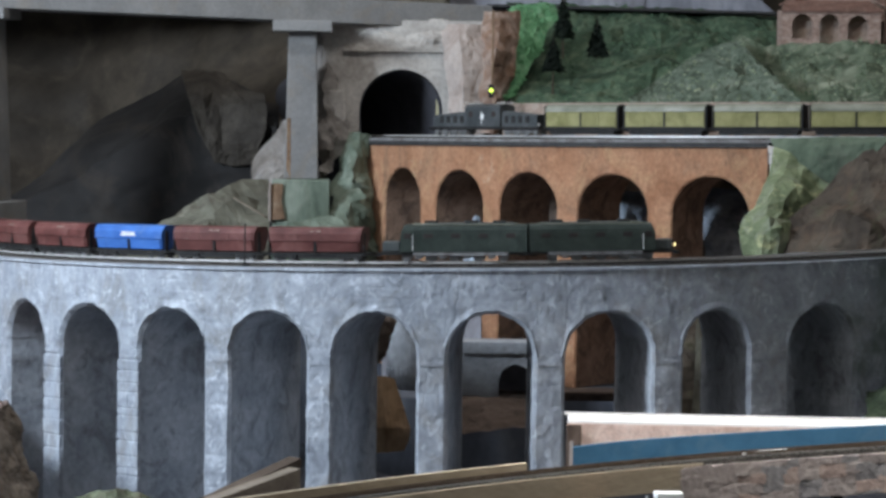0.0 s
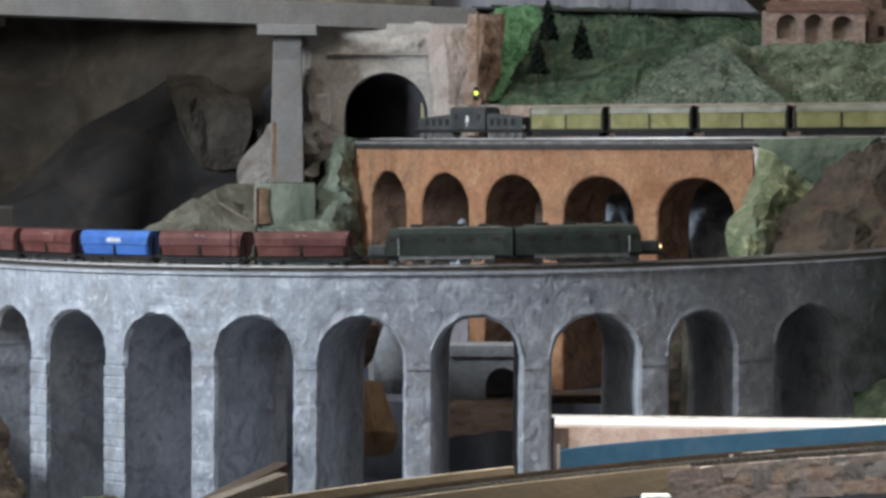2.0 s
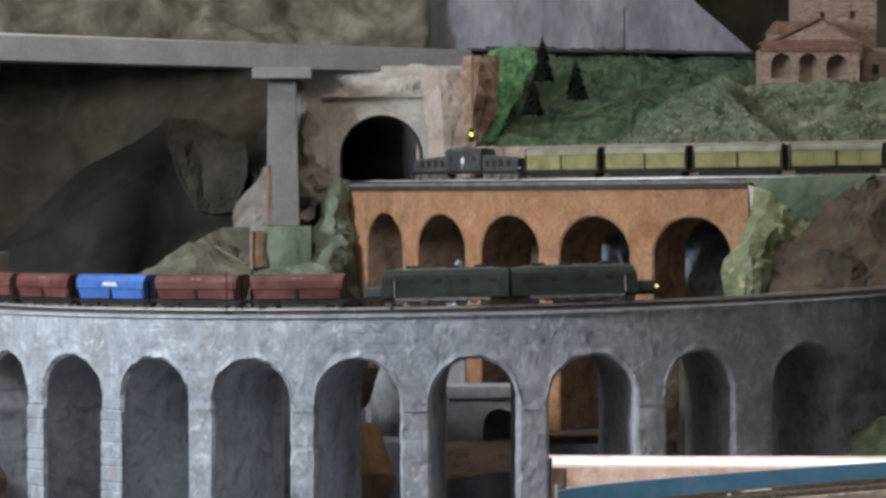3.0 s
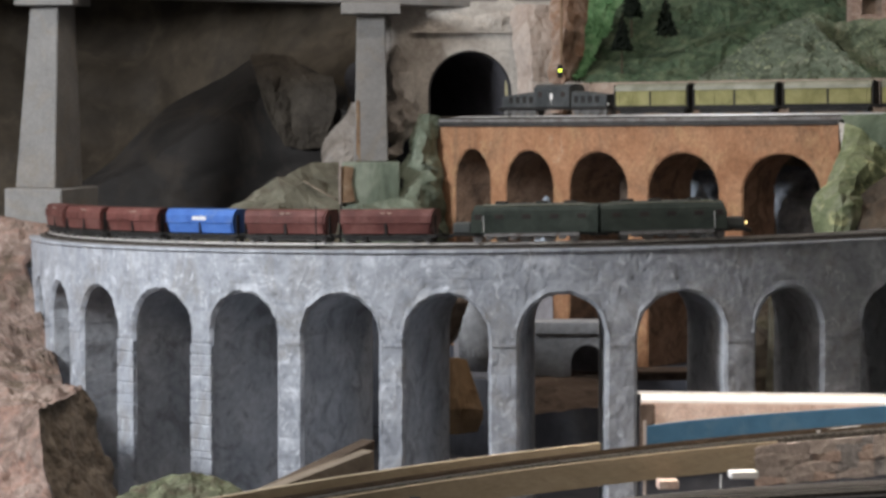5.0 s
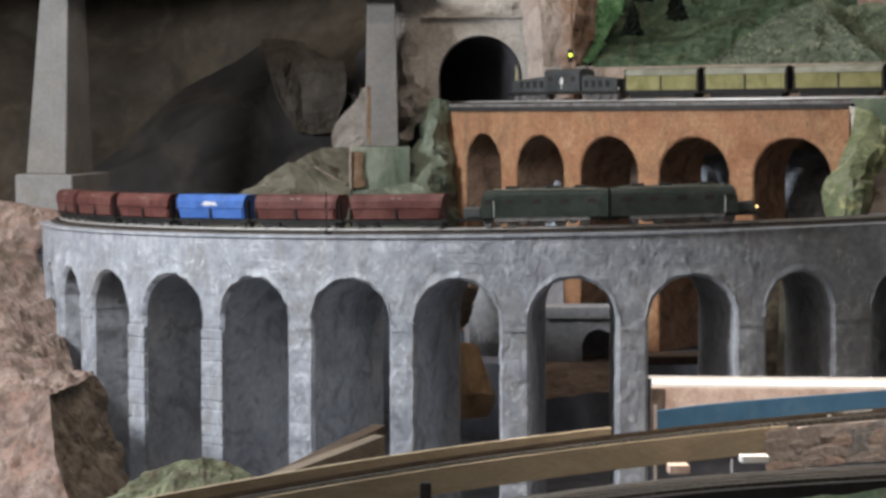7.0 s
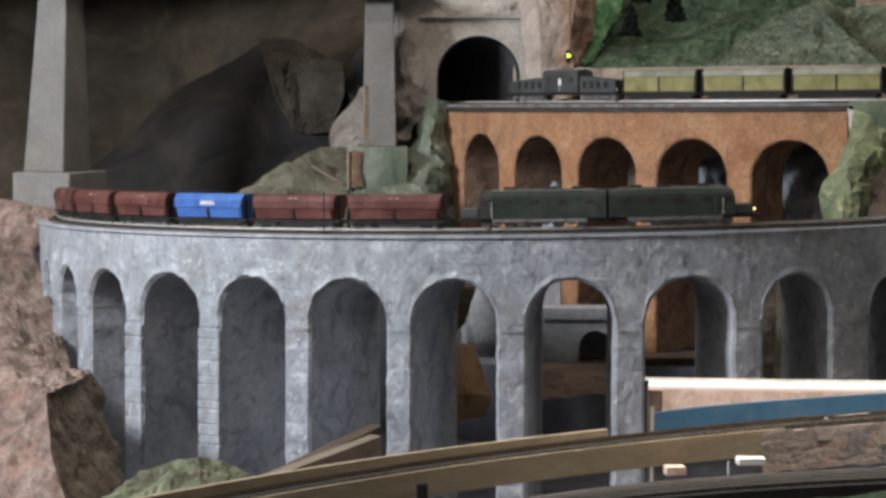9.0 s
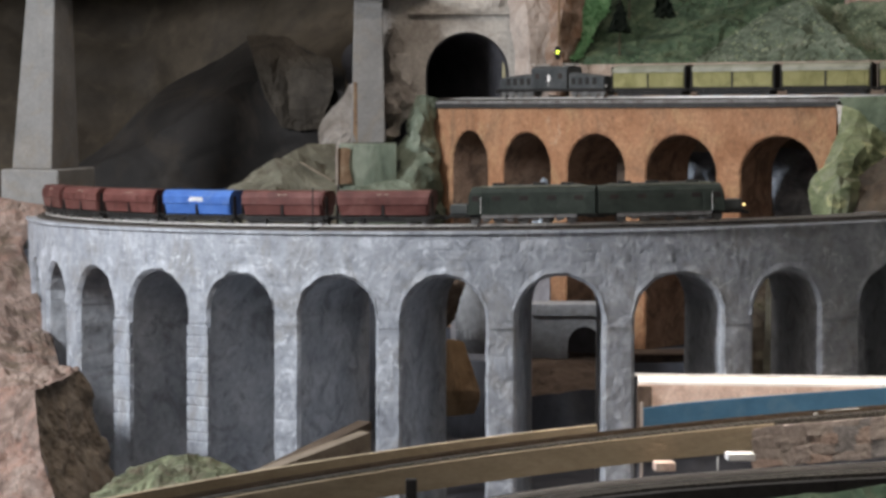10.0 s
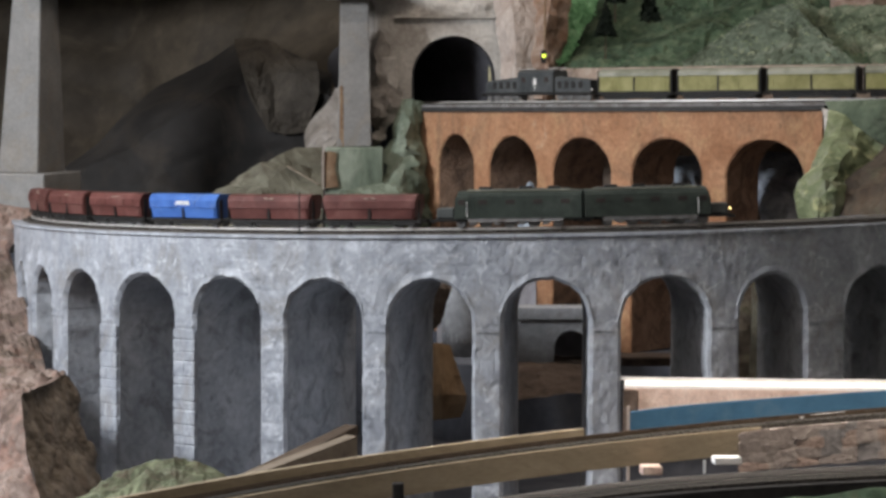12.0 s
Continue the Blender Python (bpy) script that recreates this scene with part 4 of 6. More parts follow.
drape("green_outcrop", [[(0.566, 3.915, 1.431), (0.581, 3.905, 1.427), (0.603, 3.890, 1.412), (0.629, 3.880, 1.388), (0.646, 3.875, 1.377)],
     [(0.557, 3.880, 1.390), (0.571, 3.860, 1.391), (0.591, 3.860, 1.379), (0.611, 3.860, 1.368), (0.628, 3.860, 1.364)],
     [(0.529, 3.840, 1.351), (0.543, 3.810, 1.352), (0.562, 3.800, 1.354), (0.583, 3.820, 1.347), (0.602, 3.830, 1.346)],
     [(0.512, 3.810, 1.321), (0.523, 3.780, 1.326), (0.536, 3.770, 1.329), (0.553, 3.770, 1.331), (0.571, 3.790, 1.328)],
     [(0.516, 3.790, 1.267), (0.522, 3.760, 1.268), (0.531, 3.755, 1.268), (0.544, 3.760, 1.268), (0.556, 3.775, 1.267)]],
     9, 14, 0.010, 0.045, "green_rock", "light green rock outcrop at the viaduct end", pin=0.4)
drape("green_shoulder", [[(0.565, 3.938, 1.442), (0.608, 3.900, 1.444), (0.666, 3.872, 1.446), (0.724, 3.850, 1.447)],
     [(0.568, 3.925, 1.433), (0.606, 3.888, 1.429), (0.656, 3.860, 1.432), (0.707, 3.840, 1.439)],
     [(0.573, 3.910, 1.422), (0.606, 3.885, 1.406), (0.647, 3.870, 1.379), (0.671, 3.850, 1.398)]],
     12, 6, 0.004, 0.05, "shoulder", "dull green shoulder of the bank below the upper track", "bank", pin=0.7)
drape("brown_outcrop", [[(0.709, 3.850, 1.445), (0.746, 3.840, 1.448), (0.798, 3.830, 1.450), (0.857, 3.820, 1.451)],
     [(0.654, 3.845, 1.409), (0.702, 3.810, 1.415), (0.767, 3.790, 1.417), (0.849, 3.780, 1.418)],
     [(0.601, 3.820, 1.358), (0.648, 3.760, 1.357), (0.718, 3.730, 1.358), (0.837, 3.720, 1.360)],
     [(0.558, 3.800, 1.316), (0.620, 3.720, 1.317), (0.699, 3.700, 1.318), (0.831, 3.690, 1.320)],
     [(0.547, 3.775, 1.265), (0.608, 3.690, 1.270), (0.694, 3.670, 1.272), (0.825, 3.660, 1.273)]],
     14, 12, 0.017, 0.075, "outcrop", "rough brown rock beside the green outcrop", fine=0.002, pin=0.5)
drape("cliff_rust", [[(0.185, 4.530, 1.633), (0.208, 4.520, 1.632), (0.242, 4.560, 1.633)],
     [(0.182, 4.490, 1.569), (0.201, 4.460, 1.569), (0.237, 4.500, 1.564)],
     [(0.182, 4.470, 1.511), (0.198, 4.450, 1.509), (0.221, 4.480, 1.507)],
     [(0.182, 4.460, 1.439), (0.196, 4.450, 1.438), (0.208, 4.470, 1.438)]],
     8, 16, 0.007, 0.035, "rock_rust", "rust-brown rock beside the tunnel portal", pin=0.3)
drape("pale_cliff", [[(0.119, 4.530, 1.609), (0.150, 4.500, 1.611), (0.189, 4.520, 1.609)],
     [(0.125, 4.500, 1.564), (0.149, 4.470, 1.566), (0.188, 4.490, 1.564)],
     [(0.129, 4.480, 1.521), (0.151, 4.460, 1.523), (0.187, 4.480, 1.521)],
     [(0.132, 4.470, 1.439), (0.156, 4.460, 1.437), (0.186, 4.470, 1.437)]],
     8, 14, 0.006, 0.04, "beige", "pale pinkish-grey rock face beside the tunnel", pin=0.3)
drape("portal_brow", [[(-0.075, 4.550, 1.618), (-0.031, 4.540, 1.617), (0.015, 4.540, 1.618), (0.064, 4.540, 1.618), (0.128, 4.540, 1.617)],
     [(-0.074, 4.545, 1.594), (-0.031, 4.524, 1.591), (0.010, 4.518, 1.595), (0.054, 4.522, 1.590), (0.092, 4.518, 1.595), (0.127, 4.524, 1.591)],
     [(-0.053, 4.545, 1.567), (-0.031, 4.522, 1.569), (0.015, 4.519, 1.568), (0.063, 4.519, 1.571), (0.127, 4.522, 1.573)]],
     18, 7, 0.006, 0.03, "portal", "grey-tan folded rock over the tunnel portal", pin=0.6)
hill = drape("hillside", [[(0.242, 4.950, 1.662), (0.509, 4.950, 1.657), (0.765, 4.950, 1.643), (1.089, 4.900, 1.641)], [(0.240, 4.700, 1.565), (0.432, 4.650, 1.555), (0.657, 4.600, 1.564), (1.001, 4.500, 1.572)],
                  [(0.227, 4.450, 1.478), (0.400, 4.300, 1.479), (0.600, 4.200, 1.479), (0.913, 4.100, 1.484)]],
     26, 11, 0.015, 0.075, "grass", "dark green planted hillside above the upper track", "hill", fine=0.004)
scree = drape("scree_slope", [[(0.396, 4.270, 1.498), (0.468, 4.450, 1.536), (0.534, 4.560, 1.573), (0.599, 4.620, 1.597), (0.608, 4.480, 1.572), (0.625, 4.300, 1.529), (0.640, 4.160, 1.499)],
     [(0.397, 4.250, 1.492), (0.464, 4.330, 1.514), (0.520, 4.400, 1.536), (0.567, 4.420, 1.549), (0.587, 4.340, 1.535), (0.609, 4.220, 1.509), (0.637, 4.150, 1.492)],
     [(0.399, 4.240, 1.485), (0.450, 4.200, 1.485), (0.493, 4.170, 1.485), (0.533, 4.150, 1.485), (0.560, 4.140, 1.485), (0.597, 4.130, 1.485), (0.632, 4.130, 1.484)]],
     18, 8, 0.008, 0.045, "grass_light", "pale grey-green scree slope on the hillside", "hill", fine=0.003, pin=0.5)
terrace = drape("house_terrace", [[(0.608, 4.690, 1.599), (0.637, 4.640, 1.591), (0.673, 4.600, 1.589), (0.757, 4.520, 1.587), (0.894, 4.430, 1.584)],
     [(0.625, 4.620, 1.562), (0.649, 4.530, 1.550), (0.696, 4.420, 1.544), (0.757, 4.360, 1.541), (0.872, 4.320, 1.539)],
     [(0.647, 4.320, 1.484), (0.661, 4.250, 1.484), (0.687, 4.200, 1.484), (0.741, 4.170, 1.484), (0.838, 4.150, 1.484)]],
     16, 8, 0.013, 0.05, "terrace", "blotchy pale green slope below the station house", "hill", fine=0.003, pin=0.0)
# The green glow on this slope comes from its colour.
flock = drape("green_flock", [[(0.236, 4.660, 1.645), (0.273, 4.700, 1.650), (0.312, 4.740, 1.652)],
     [(0.230, 4.630, 1.626), (0.266, 4.660, 1.625), (0.315, 4.700, 1.626)],
     [(0.225, 4.600, 1.602), (0.254, 4.620, 1.598), (0.289, 4.660, 1.599)],
     [(0.222, 4.570, 1.581), (0.247, 4.580, 1.574), (0.284, 4.620, 1.572)],
     [(0.219, 4.540, 1.556), (0.241, 4.550, 1.551), (0.257, 4.570, 1.550)],
     [(0.216, 4.500, 1.533), (0.230, 4.510, 1.528), (0.252, 4.530, 1.526)],
     [(0.214, 4.470, 1.497), (0.221, 4.470, 1.495), (0.231, 4.490, 1.497)]],
     9, 14, 0.006, 0.035, "green_bright", "flocked slope beside the rust-brown rock, a green glow painted in", "hill", fine=0.002, pin=0.2)
rock("upper_rock", [[(-1.045, 5.100, 2.024), (-0.494, 5.150, 2.039), (0.142, 5.100, 2.034)], [(-1.017, 4.950, 1.794), (-0.476, 4.950, 1.794), (0.139, 4.950, 1.785)], [(-0.988, 4.800, 1.662), (-0.467, 4.850, 1.654), (0.142, 4.880, 1.641)]],
     90, 50, 0.030, 0.14, "upper_tan", "olive-brown painted rock above the concrete bridge", "rock face", rough=0.35, relief=swell)
solid("wall_grey", sheet([[(0.121, 5.000, 2.073), (0.385, 5.000, 2.073), (0.535, 5.000, 2.074)], [(0.119, 4.970, 1.744), (0.383, 4.970, 1.744), (0.607, 4.970, 1.744)], [(0.119, 4.960, 1.650), (0.382, 4.960, 1.650), (0.715, 4.960, 1.649)]], 50, 30, 0.006, 0.2, 0.03),
      M["greywall"], "grey-blue painted backdrop wall above the hillside", kind="structure")
beam(thing("upper_line_edge", "dark track edge along the foot of the grey backdrop wall", "track edge"), "edge_strip", (0.206, 4.900, 1.657), (0.784, 4.860, 1.648), 0.005, 0.06, M["deckdark"])
slab("wall_dark", 0.640, 2.4, 5.3, 5.36, 0.90, 2.1, M["backdrop"], "dark painted backdrop behind the station house")
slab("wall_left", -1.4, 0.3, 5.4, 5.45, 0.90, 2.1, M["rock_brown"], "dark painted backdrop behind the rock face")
slab("scenery_block", -0.35, 1.5, 4.8, 5.28, 0.901, 1.395, M["ground"], "dark timber block carrying the tunnel and the hillside")
slab("cave_block", -1.35, -0.36, 4.9, 5.38, 0.901, 1.22, M["ground"], "dark timber block carrying the rock face")
clumps("foliage", hill, 3000, 0.0030, "foliage", 11)
clumps("foliage", scree, 500, 0.0028, "foliage_pale", 12)
clumps("foliage", flock, 500, 0.0032, "green_bright", 14)
clumps("foliage", terrace, 900, 0.0030, "foliage_pale", 13)
# retaining wall along the upper track
solid("retaining_wall", relief_wall(UP, -1.10, 0.1, 0.165, 0.19, 1.40, 1.5010, 0.0125, 0.0014, (0.017, 0.011)), M["masonry"], "reddish-grey stone retaining wall along the upper track", kind="structure")

# ---- left foreground rocks ----
rock("red_slope", [[(-0.852, 4.240, 1.314), (-0.646, 4.220, 1.288), (-0.570, 4.220, 1.274)],
     [(-0.835, 4.150, 1.226), (-0.660, 4.150, 1.226), (-0.604, 4.150, 1.218)],
     [(-0.806, 4.000, 1.131), (-0.622, 4.000, 1.131), (-0.540, 3.980, 1.109)],
     [(-0.697, 3.740, 1.065), (-0.543, 3.720, 1.067), (-0.483, 3.700, 1.063)],
     [(-0.661, 3.550, 1.112), (-0.517, 3.540, 1.113), (-0.447, 3.560, 1.102)],
     [(-0.645, 3.460, 1.094), (-0.521, 3.420, 1.094), (-0.475, 3.360, 1.100)],
     [(-0.630, 3.380, 1.031), (-0.509, 3.340, 1.034), (-0.463, 3.300, 1.039)],
     [(-0.613, 3.280, 0.955), (-0.488, 3.240, 0.962), (-0.422, 3.200, 0.969)]],
     110, 170, 0.018, 0.08, "rock_red", "reddish crumpled rock slope at the viaduct end", "rock face", pin=0.7, rough=0.22, relief=crag)
rock("brown_boulder", [[(-0.483, 3.370, 1.096), (-0.481, 3.440, 1.100), (-0.468, 3.500, 1.102), (-0.444, 3.560, 1.103)],
     [(-0.478, 3.350, 1.073), (-0.468, 3.430, 1.067), (-0.452, 3.500, 1.061), (-0.433, 3.570, 1.058)],
     [(-0.468, 3.310, 1.041), (-0.458, 3.400, 1.029), (-0.437, 3.490, 1.017), (-0.417, 3.570, 1.006)],
     [(-0.428, 3.210, 0.967), (-0.418, 3.310, 0.951), (-0.403, 3.420, 0.933), (-0.392, 3.530, 0.915)]],
     60, 84, 0.011, 0.05, "rock_boulder", "brown rough boulder in front of the viaduct", rough=0.25, relief=crag)
drape("mossy_rock", [[(-0.389, 3.250, 0.997), (-0.324, 3.260, 1.037), (-0.286, 3.270, 1.043), (-0.233, 3.260, 1.025), (-0.219, 3.250, 1.013)], [(-0.384, 3.150, 0.999), (-0.304, 3.120, 1.029), (-0.254, 3.120, 1.029), (-0.206, 3.150, 1.012)],
                    [(-0.391, 3.050, 0.884), (-0.294, 3.000, 0.895), (-0.233, 3.000, 0.895), (-0.194, 3.050, 0.884)]],
     14, 12, 0.009, 0.032, "moss", "mossy green rock in front of the viaduct", fine=0.0022, pin=0.2)

# ---- behind the stone viaduct ----
low_bridge = thing("small_grey_bridge", "small grey bridge wall with a dark round arch", "bridge")
bm = bmesh.new()
gx0, gx1, gy = 0.135, 0.273, 3.85
gz1, gz0 = 1.146, 1.083
ax, ar, az = 0.207, 0.0225, 1.109
prof = [(ax + ar, gz0)] + [(ax + ar * math.cos(math.pi * k / 14), az + ar * math.sin(math.pi * k / 14)) for k in range(15)] + [(ax - ar, gz0)]
outer = [(gx1, gz0)] + [(gx1 + (gx0 - gx1) * k / 14, gz1) for k in range(15)] + [(gx0, gz0)]
rings = []
for y in (gy, gy + 0.05):
    rings.append(([bm.verts.new((x, y, z)) for x, z in prof], [bm.verts.new((x, y, z)) for x, z in outer]))
for k in range(len(prof) - 1):
    for inn, out in rings:
        bm.faces.new((inn[k], inn[k + 1], out[k + 1], out[k]))
    bm.faces.new((rings[0][0][k], rings[0][0][k + 1], rings[1][0][k + 1], rings[1][0][k]))
    bm.faces.new((rings[0][1][k], rings[0][1][k + 1], rings[1][1][k + 1], rings[1][1][k]))
part("wall", bm, M["bridge_grey"], low_bridge)
part("parapet", box(bmesh.new(), (gx0 + gx1) / 2, gy + 0.02, gz1 + 0.0005, gx1 - gx0 + 0.004, 0.052, 0.0165, 0.0008), M["bridge_grey"], low_bridge)
# Flat black sheet stands in for the shade behind the small arch.
part("recess", box(bmesh.new(), ax, gy + 0.06, gz0, 0.06, 0.004, 0.06), M["black"], low_bridge, "black sheet for the shade inside the arch")
# ---- foreground tracks ----
def ribbon(pts, w0, w1, h, n=60):
    """A bar along a plan line: w0 in front of it, w1 behind, h below its top."""
    line = along(pts, n)
    bm = bmesh.new()
    rings = []
    for i, p in enumerate(line):
        d = (line[min(i + 1, n - 1)] - line[max(i - 1, 0)])
        q = Vector((-d.y, d.x, 0)).normalized()
        rings.append([bm.verts.new(v) for v in (p - q * w0, p + q * w1, p + q * w1 - Vector((0, 0, h)), p - q * w0 - Vector((0, 0, h)))])
    for a, b in zip(rings, rings[1:]):
        for k in range(4):
            bm.faces.new((a[k], b[k], b[(k + 1) % 4], a[(k + 1) % 4]))
    bm.faces.new(rings[0])
    bm.faces.new(rings[-1])
    return bm


def curve3(a, b, c, n=14, on=0):
    """A smooth plan curve through three places, carried on past the last by some more points."""
    a, b, c = Vector(a), Vector(b), Vector(c)
    k = 2 * b - 0.5 * (a + c)
    return [(1 - t) ** 2 * a + 2 * t * (1 - t) * k + t * t * c for t in (i / (n - 1) for i in range(n + on))]


ramp_line = curve3((-0.362, 2.830, 1.024), (0.071, 3.020, 1.073), (0.571, 3.100, 1.112), on=4)
ramp = thing("track_ramp", "tan hardboard ramp with a track on top", "ramp")
part("fascia", ribbon([p for p in along(ramp_line, 60) if p.x < 0.378], 0.002, 0.003, 0.028), M["tan"], ramp)
part("roadbed", ribbon([p + Vector((0, 0.0, 0.002)) for p in ramp_line], -0.004, 0.045, 0.014), M["track_dark"], ramp, "dark brown roadbed")
part("back_lip", ribbon([p + Vector((0, 0.05, 0.0165 - 0.0006 * i)) for i, p in enumerate(ramp_line[:9])], 0.002, 0.006, 0.026), M["tan"], ramp)
for k in (0.012, 0.0285):
    part("rail", ribbon([p + Vector((0, k, 0.0068)) for p in ramp_line], 0.0006, 0.0006, 0.003), M["rail_brown"], ramp, "dull brown rail")
tie = mesh_of("sleeper", box(bmesh.new(), 0, 0, 0, 0.0026, 0.030, 0.0022), M["track_dark"])
tl = along(ramp_line, 171)
for i in range(170):
    d = tl[i + 1] - tl[i]
    ob = new("sleeper", tie)
    ob.parent = ramp
    ob.matrix_basis = Matrix.Translation(tl[i] + Vector((0, 0.0205, 0.0011))) @ Euler((0, -math.atan2(d.z, math.hypot(d.x, d.y)), math.atan2(d.y, d.x))).to_matrix().to_4x4()
strip = thing("blue_strip", "blue painted strip standing behind the track", "trim strip")
bs = curve3((0.236, 3.160, 1.105), (0.361, 3.170, 1.117), (0.618, 3.180, 1.133), on=4)
part("board", ribbon(bs, 0.001, 0.004, 0.028), M["blue"], strip)
part("batten", ribbon([p + Vector((0, 0.009, -0.024)) for p in bs], 0.0, 0.012, min(p.z for p in bs) - 0.024 - 0.901), M["ground"], strip, "dark batten behind the strip")
low_wall = thing("brick_track_wall", "pink brick wall topped by a white track bed", "wall")
wl = curve3((0.236, 3.250, 1.123), (0.401, 3.240, 1.122), (0.660, 3.230, 1.121), on=4)
part("brick_face", ribbon([p - Vector((0, 0, 0.0012)) for p in wl], 0.0, 0.05, 0.05), M["brick"], low_wall)
part("riser", ribbon([p + Vector((0, 0.012, -0.052)) for p in wl], 0.0, 0.03, min(p.z for p in wl) - 0.052 - 0.901), M["ground"], low_wall, "dark wooden riser")
part("track_bed", ribbon([p + Vector((0, 0, 0.002)) for p in wl], -0.001, 0.066, 0.003), M["white"], low_wall, "white card track bed in bright light")
part("rail", ribbon([p + Vector((0, 0.056, 0.006)) for p in wl], 0.0006, 0.0006, 0.004), M["rail"], low_wall)
band_line = [p + Vector((0, 0, -0.003)) for p in along(ramp_line, 60) if p.x > 0.349]
band = solid("stone_band", ribbon(band_line, 0.0035, 0.012, 0.044), M["brickband"], "mauve-brown block stone wall under the curving track", "wall")
part("end_cap", box(bmesh.new(), 0.2435, 3.2475, 1.0715, 0.017, 0.008, 0.049, 0.001), M["bank"], low_wall, "darker brown end of the brick wall")
solid("pale_post", box(bmesh.new(), 0.2335, 3.150, 0.901, 0.0035, 0.004, 0.212, 0.0005), M["beige"], "thin pale post at the end of the blue strip", "post")
front_bed = thing("front_track_bed", "dark ballast bed of the front track", "track bed")
fb = curve3((0.037, 2.800, 1.052), (0.240, 2.860, 1.071), (0.564, 2.900, 1.083), on=4)
part("ballast", ribbon(fb, 0.05, 0.02, 0.01), M["track_dark"], front_bed)
part("riser", ribbon([p - Vector((0, 0, 0.0105)) for p in fb], 0.03, 0.0, min(p.z for p in fb) - 0.0105 - 0.901), M["ground"], front_bed, "dark wooden riser")
solid("front_grass", sheet([[(0.308, 2.700, 1.071), (0.430, 2.720, 1.083), (0.557, 2.720, 1.090)], [(0.297, 2.600, 1.034), (0.412, 2.600, 1.034), (0.534, 2.600, 1.034)], [(0.290, 2.530, 0.891), (0.402, 2.530, 0.891), (0.521, 2.530, 0.891)]], 24, 24, 0.004, 0.03), M["grass"], "dark green strip in front of the track", "grass", kind="stuff")
# ---- behind the stone viaduct: banks and blocks ----
rock("brown_bank", [[(0.076, 3.950, 1.092), (0.139, 3.920, 1.094), (0.177, 3.900, 1.092), (0.256, 3.900, 1.086)], [(0.073, 3.800, 1.069), (0.149, 3.780, 1.075), (0.248, 3.780, 1.072)], [(0.072, 3.740, 1.038), (0.147, 3.720, 1.052), (0.244, 3.720, 1.060)]],
     40, 20, 0.006, 0.05, "bank", "dull brown bank behind the stone viaduct", "bank")
rock("grey_slope", [[(0.025, 4.100, 1.188), (0.071, 4.100, 1.188), (0.169, 4.100, 1.188)], [(0.025, 4.050, 1.127), (0.070, 4.050, 1.127), (0.168, 4.050, 1.127)], [(0.025, 4.000, 1.067), (0.069, 4.000, 1.067), (0.166, 4.000, 1.067)]],
     24, 20, 0.004, 0.06, "greywall", "pale grey plaster slope behind the stone viaduct", "bank")
drape("wooden_wedge", [[(0.009, 3.760, 1.121), (0.025, 3.750, 1.123), (0.038, 3.760, 1.119)],
     [(0.009, 3.745, 1.087), (0.028, 3.735, 1.088), (0.050, 3.750, 1.085)],
     [(0.009, 3.735, 1.054), (0.032, 3.725, 1.054), (0.062, 3.745, 1.050)],
     [(0.009, 3.740, 1.022), (0.032, 3.735, 1.026), (0.053, 3.750, 1.026)]],
     6, 9, 0.0035, 0.03, "raw_wood", "raw orange-tan wooden prop behind the viaduct", "prop", fine=0.0006, pin=0.6)
bastion = thing("grey_bastion", "rounded pale grey wall with small slits behind the viaduct", "wall")
bx, bz0, bz1 = 0.074, 1.087, 1.203
bm = tube(bmesh.new(), bx, 3.95, (bz0 + 0.02 + bz1) / 2, 0.042, bz1 - bz0 - 0.02, 28)
tube(bm, bx, 3.95, bz0 + 0.01, 0.036, 0.02, 28, "z", 0.042)
part("shell", bm, M["bridge_grey"], bastion)
slit = mesh_of("slit", box(bmesh.new(), 0, 0, 0, 0.0018, 0.002, 0.011), M["stone_side"])
for i in range(9):
    a = radians(-170 + i * 12)
    ob = new("slit", slit)
    ob.parent = bastion
    ob.matrix_basis = Matrix.Translation((bx + 0.0422 * math.cos(a), 3.95 + 0.0422 * math.sin(a), bz0 + 0.021)) @ Matrix.Rotation(a + math.pi / 2, 4, "Z")
rock("arch_shadow_rock", [[(-0.010, 3.870, 1.225), (0.024, 3.870, 1.225), (0.052, 3.890, 1.222)], [(-0.010, 3.850, 1.190), (0.020, 3.850, 1.190), (0.043, 3.870, 1.186)], [(-0.010, 3.860, 1.150), (0.014, 3.860, 1.150), (0.033, 3.880, 1.148)], [(-0.010, 3.880, 1.122), (0.008, 3.880, 1.124), (0.020, 3.890, 1.126)]],
     26, 34, 0.006, 0.03, "hollow", "dark brown rough rock hanging behind an arch", relief=crag)
slab_t = bmesh.new()
box(slab_t, 0.310, 3.80, 1.091, 0.085, 0.06, 0.012, 0.001)
solid("grey_ledge", slab_t, M["bank"], "dark brown-grey ledge behind the stone viaduct", "ledge")
rock("arch_rock", [[(0.432, 3.950, 1.216), (0.504, 3.950, 1.223), (0.741, 3.950, 1.231)], [(0.424, 3.800, 1.135), (0.488, 3.820, 1.140), (0.724, 3.850, 1.145)], [(0.418, 3.740, 1.034), (0.479, 3.740, 1.034), (0.704, 3.740, 1.034)]],
     50, 36, 0.016, 0.06, "outcrop", "dark brown rock seen through the viaduct arches")
rock("pale_rock", [[(0.455, 3.840, 1.189), (0.468, 3.840, 1.193), (0.482, 3.840, 1.189)], [(0.444, 3.760, 1.131), (0.458, 3.750, 1.132), (0.476, 3.770, 1.130)], [(0.435, 3.720, 1.060), (0.452, 3.710, 1.061), (0.476, 3.720, 1.060)]],
     12, 30, 0.008, 0.04, "rock_tan", "pale rock spur seen through a viaduct arch")
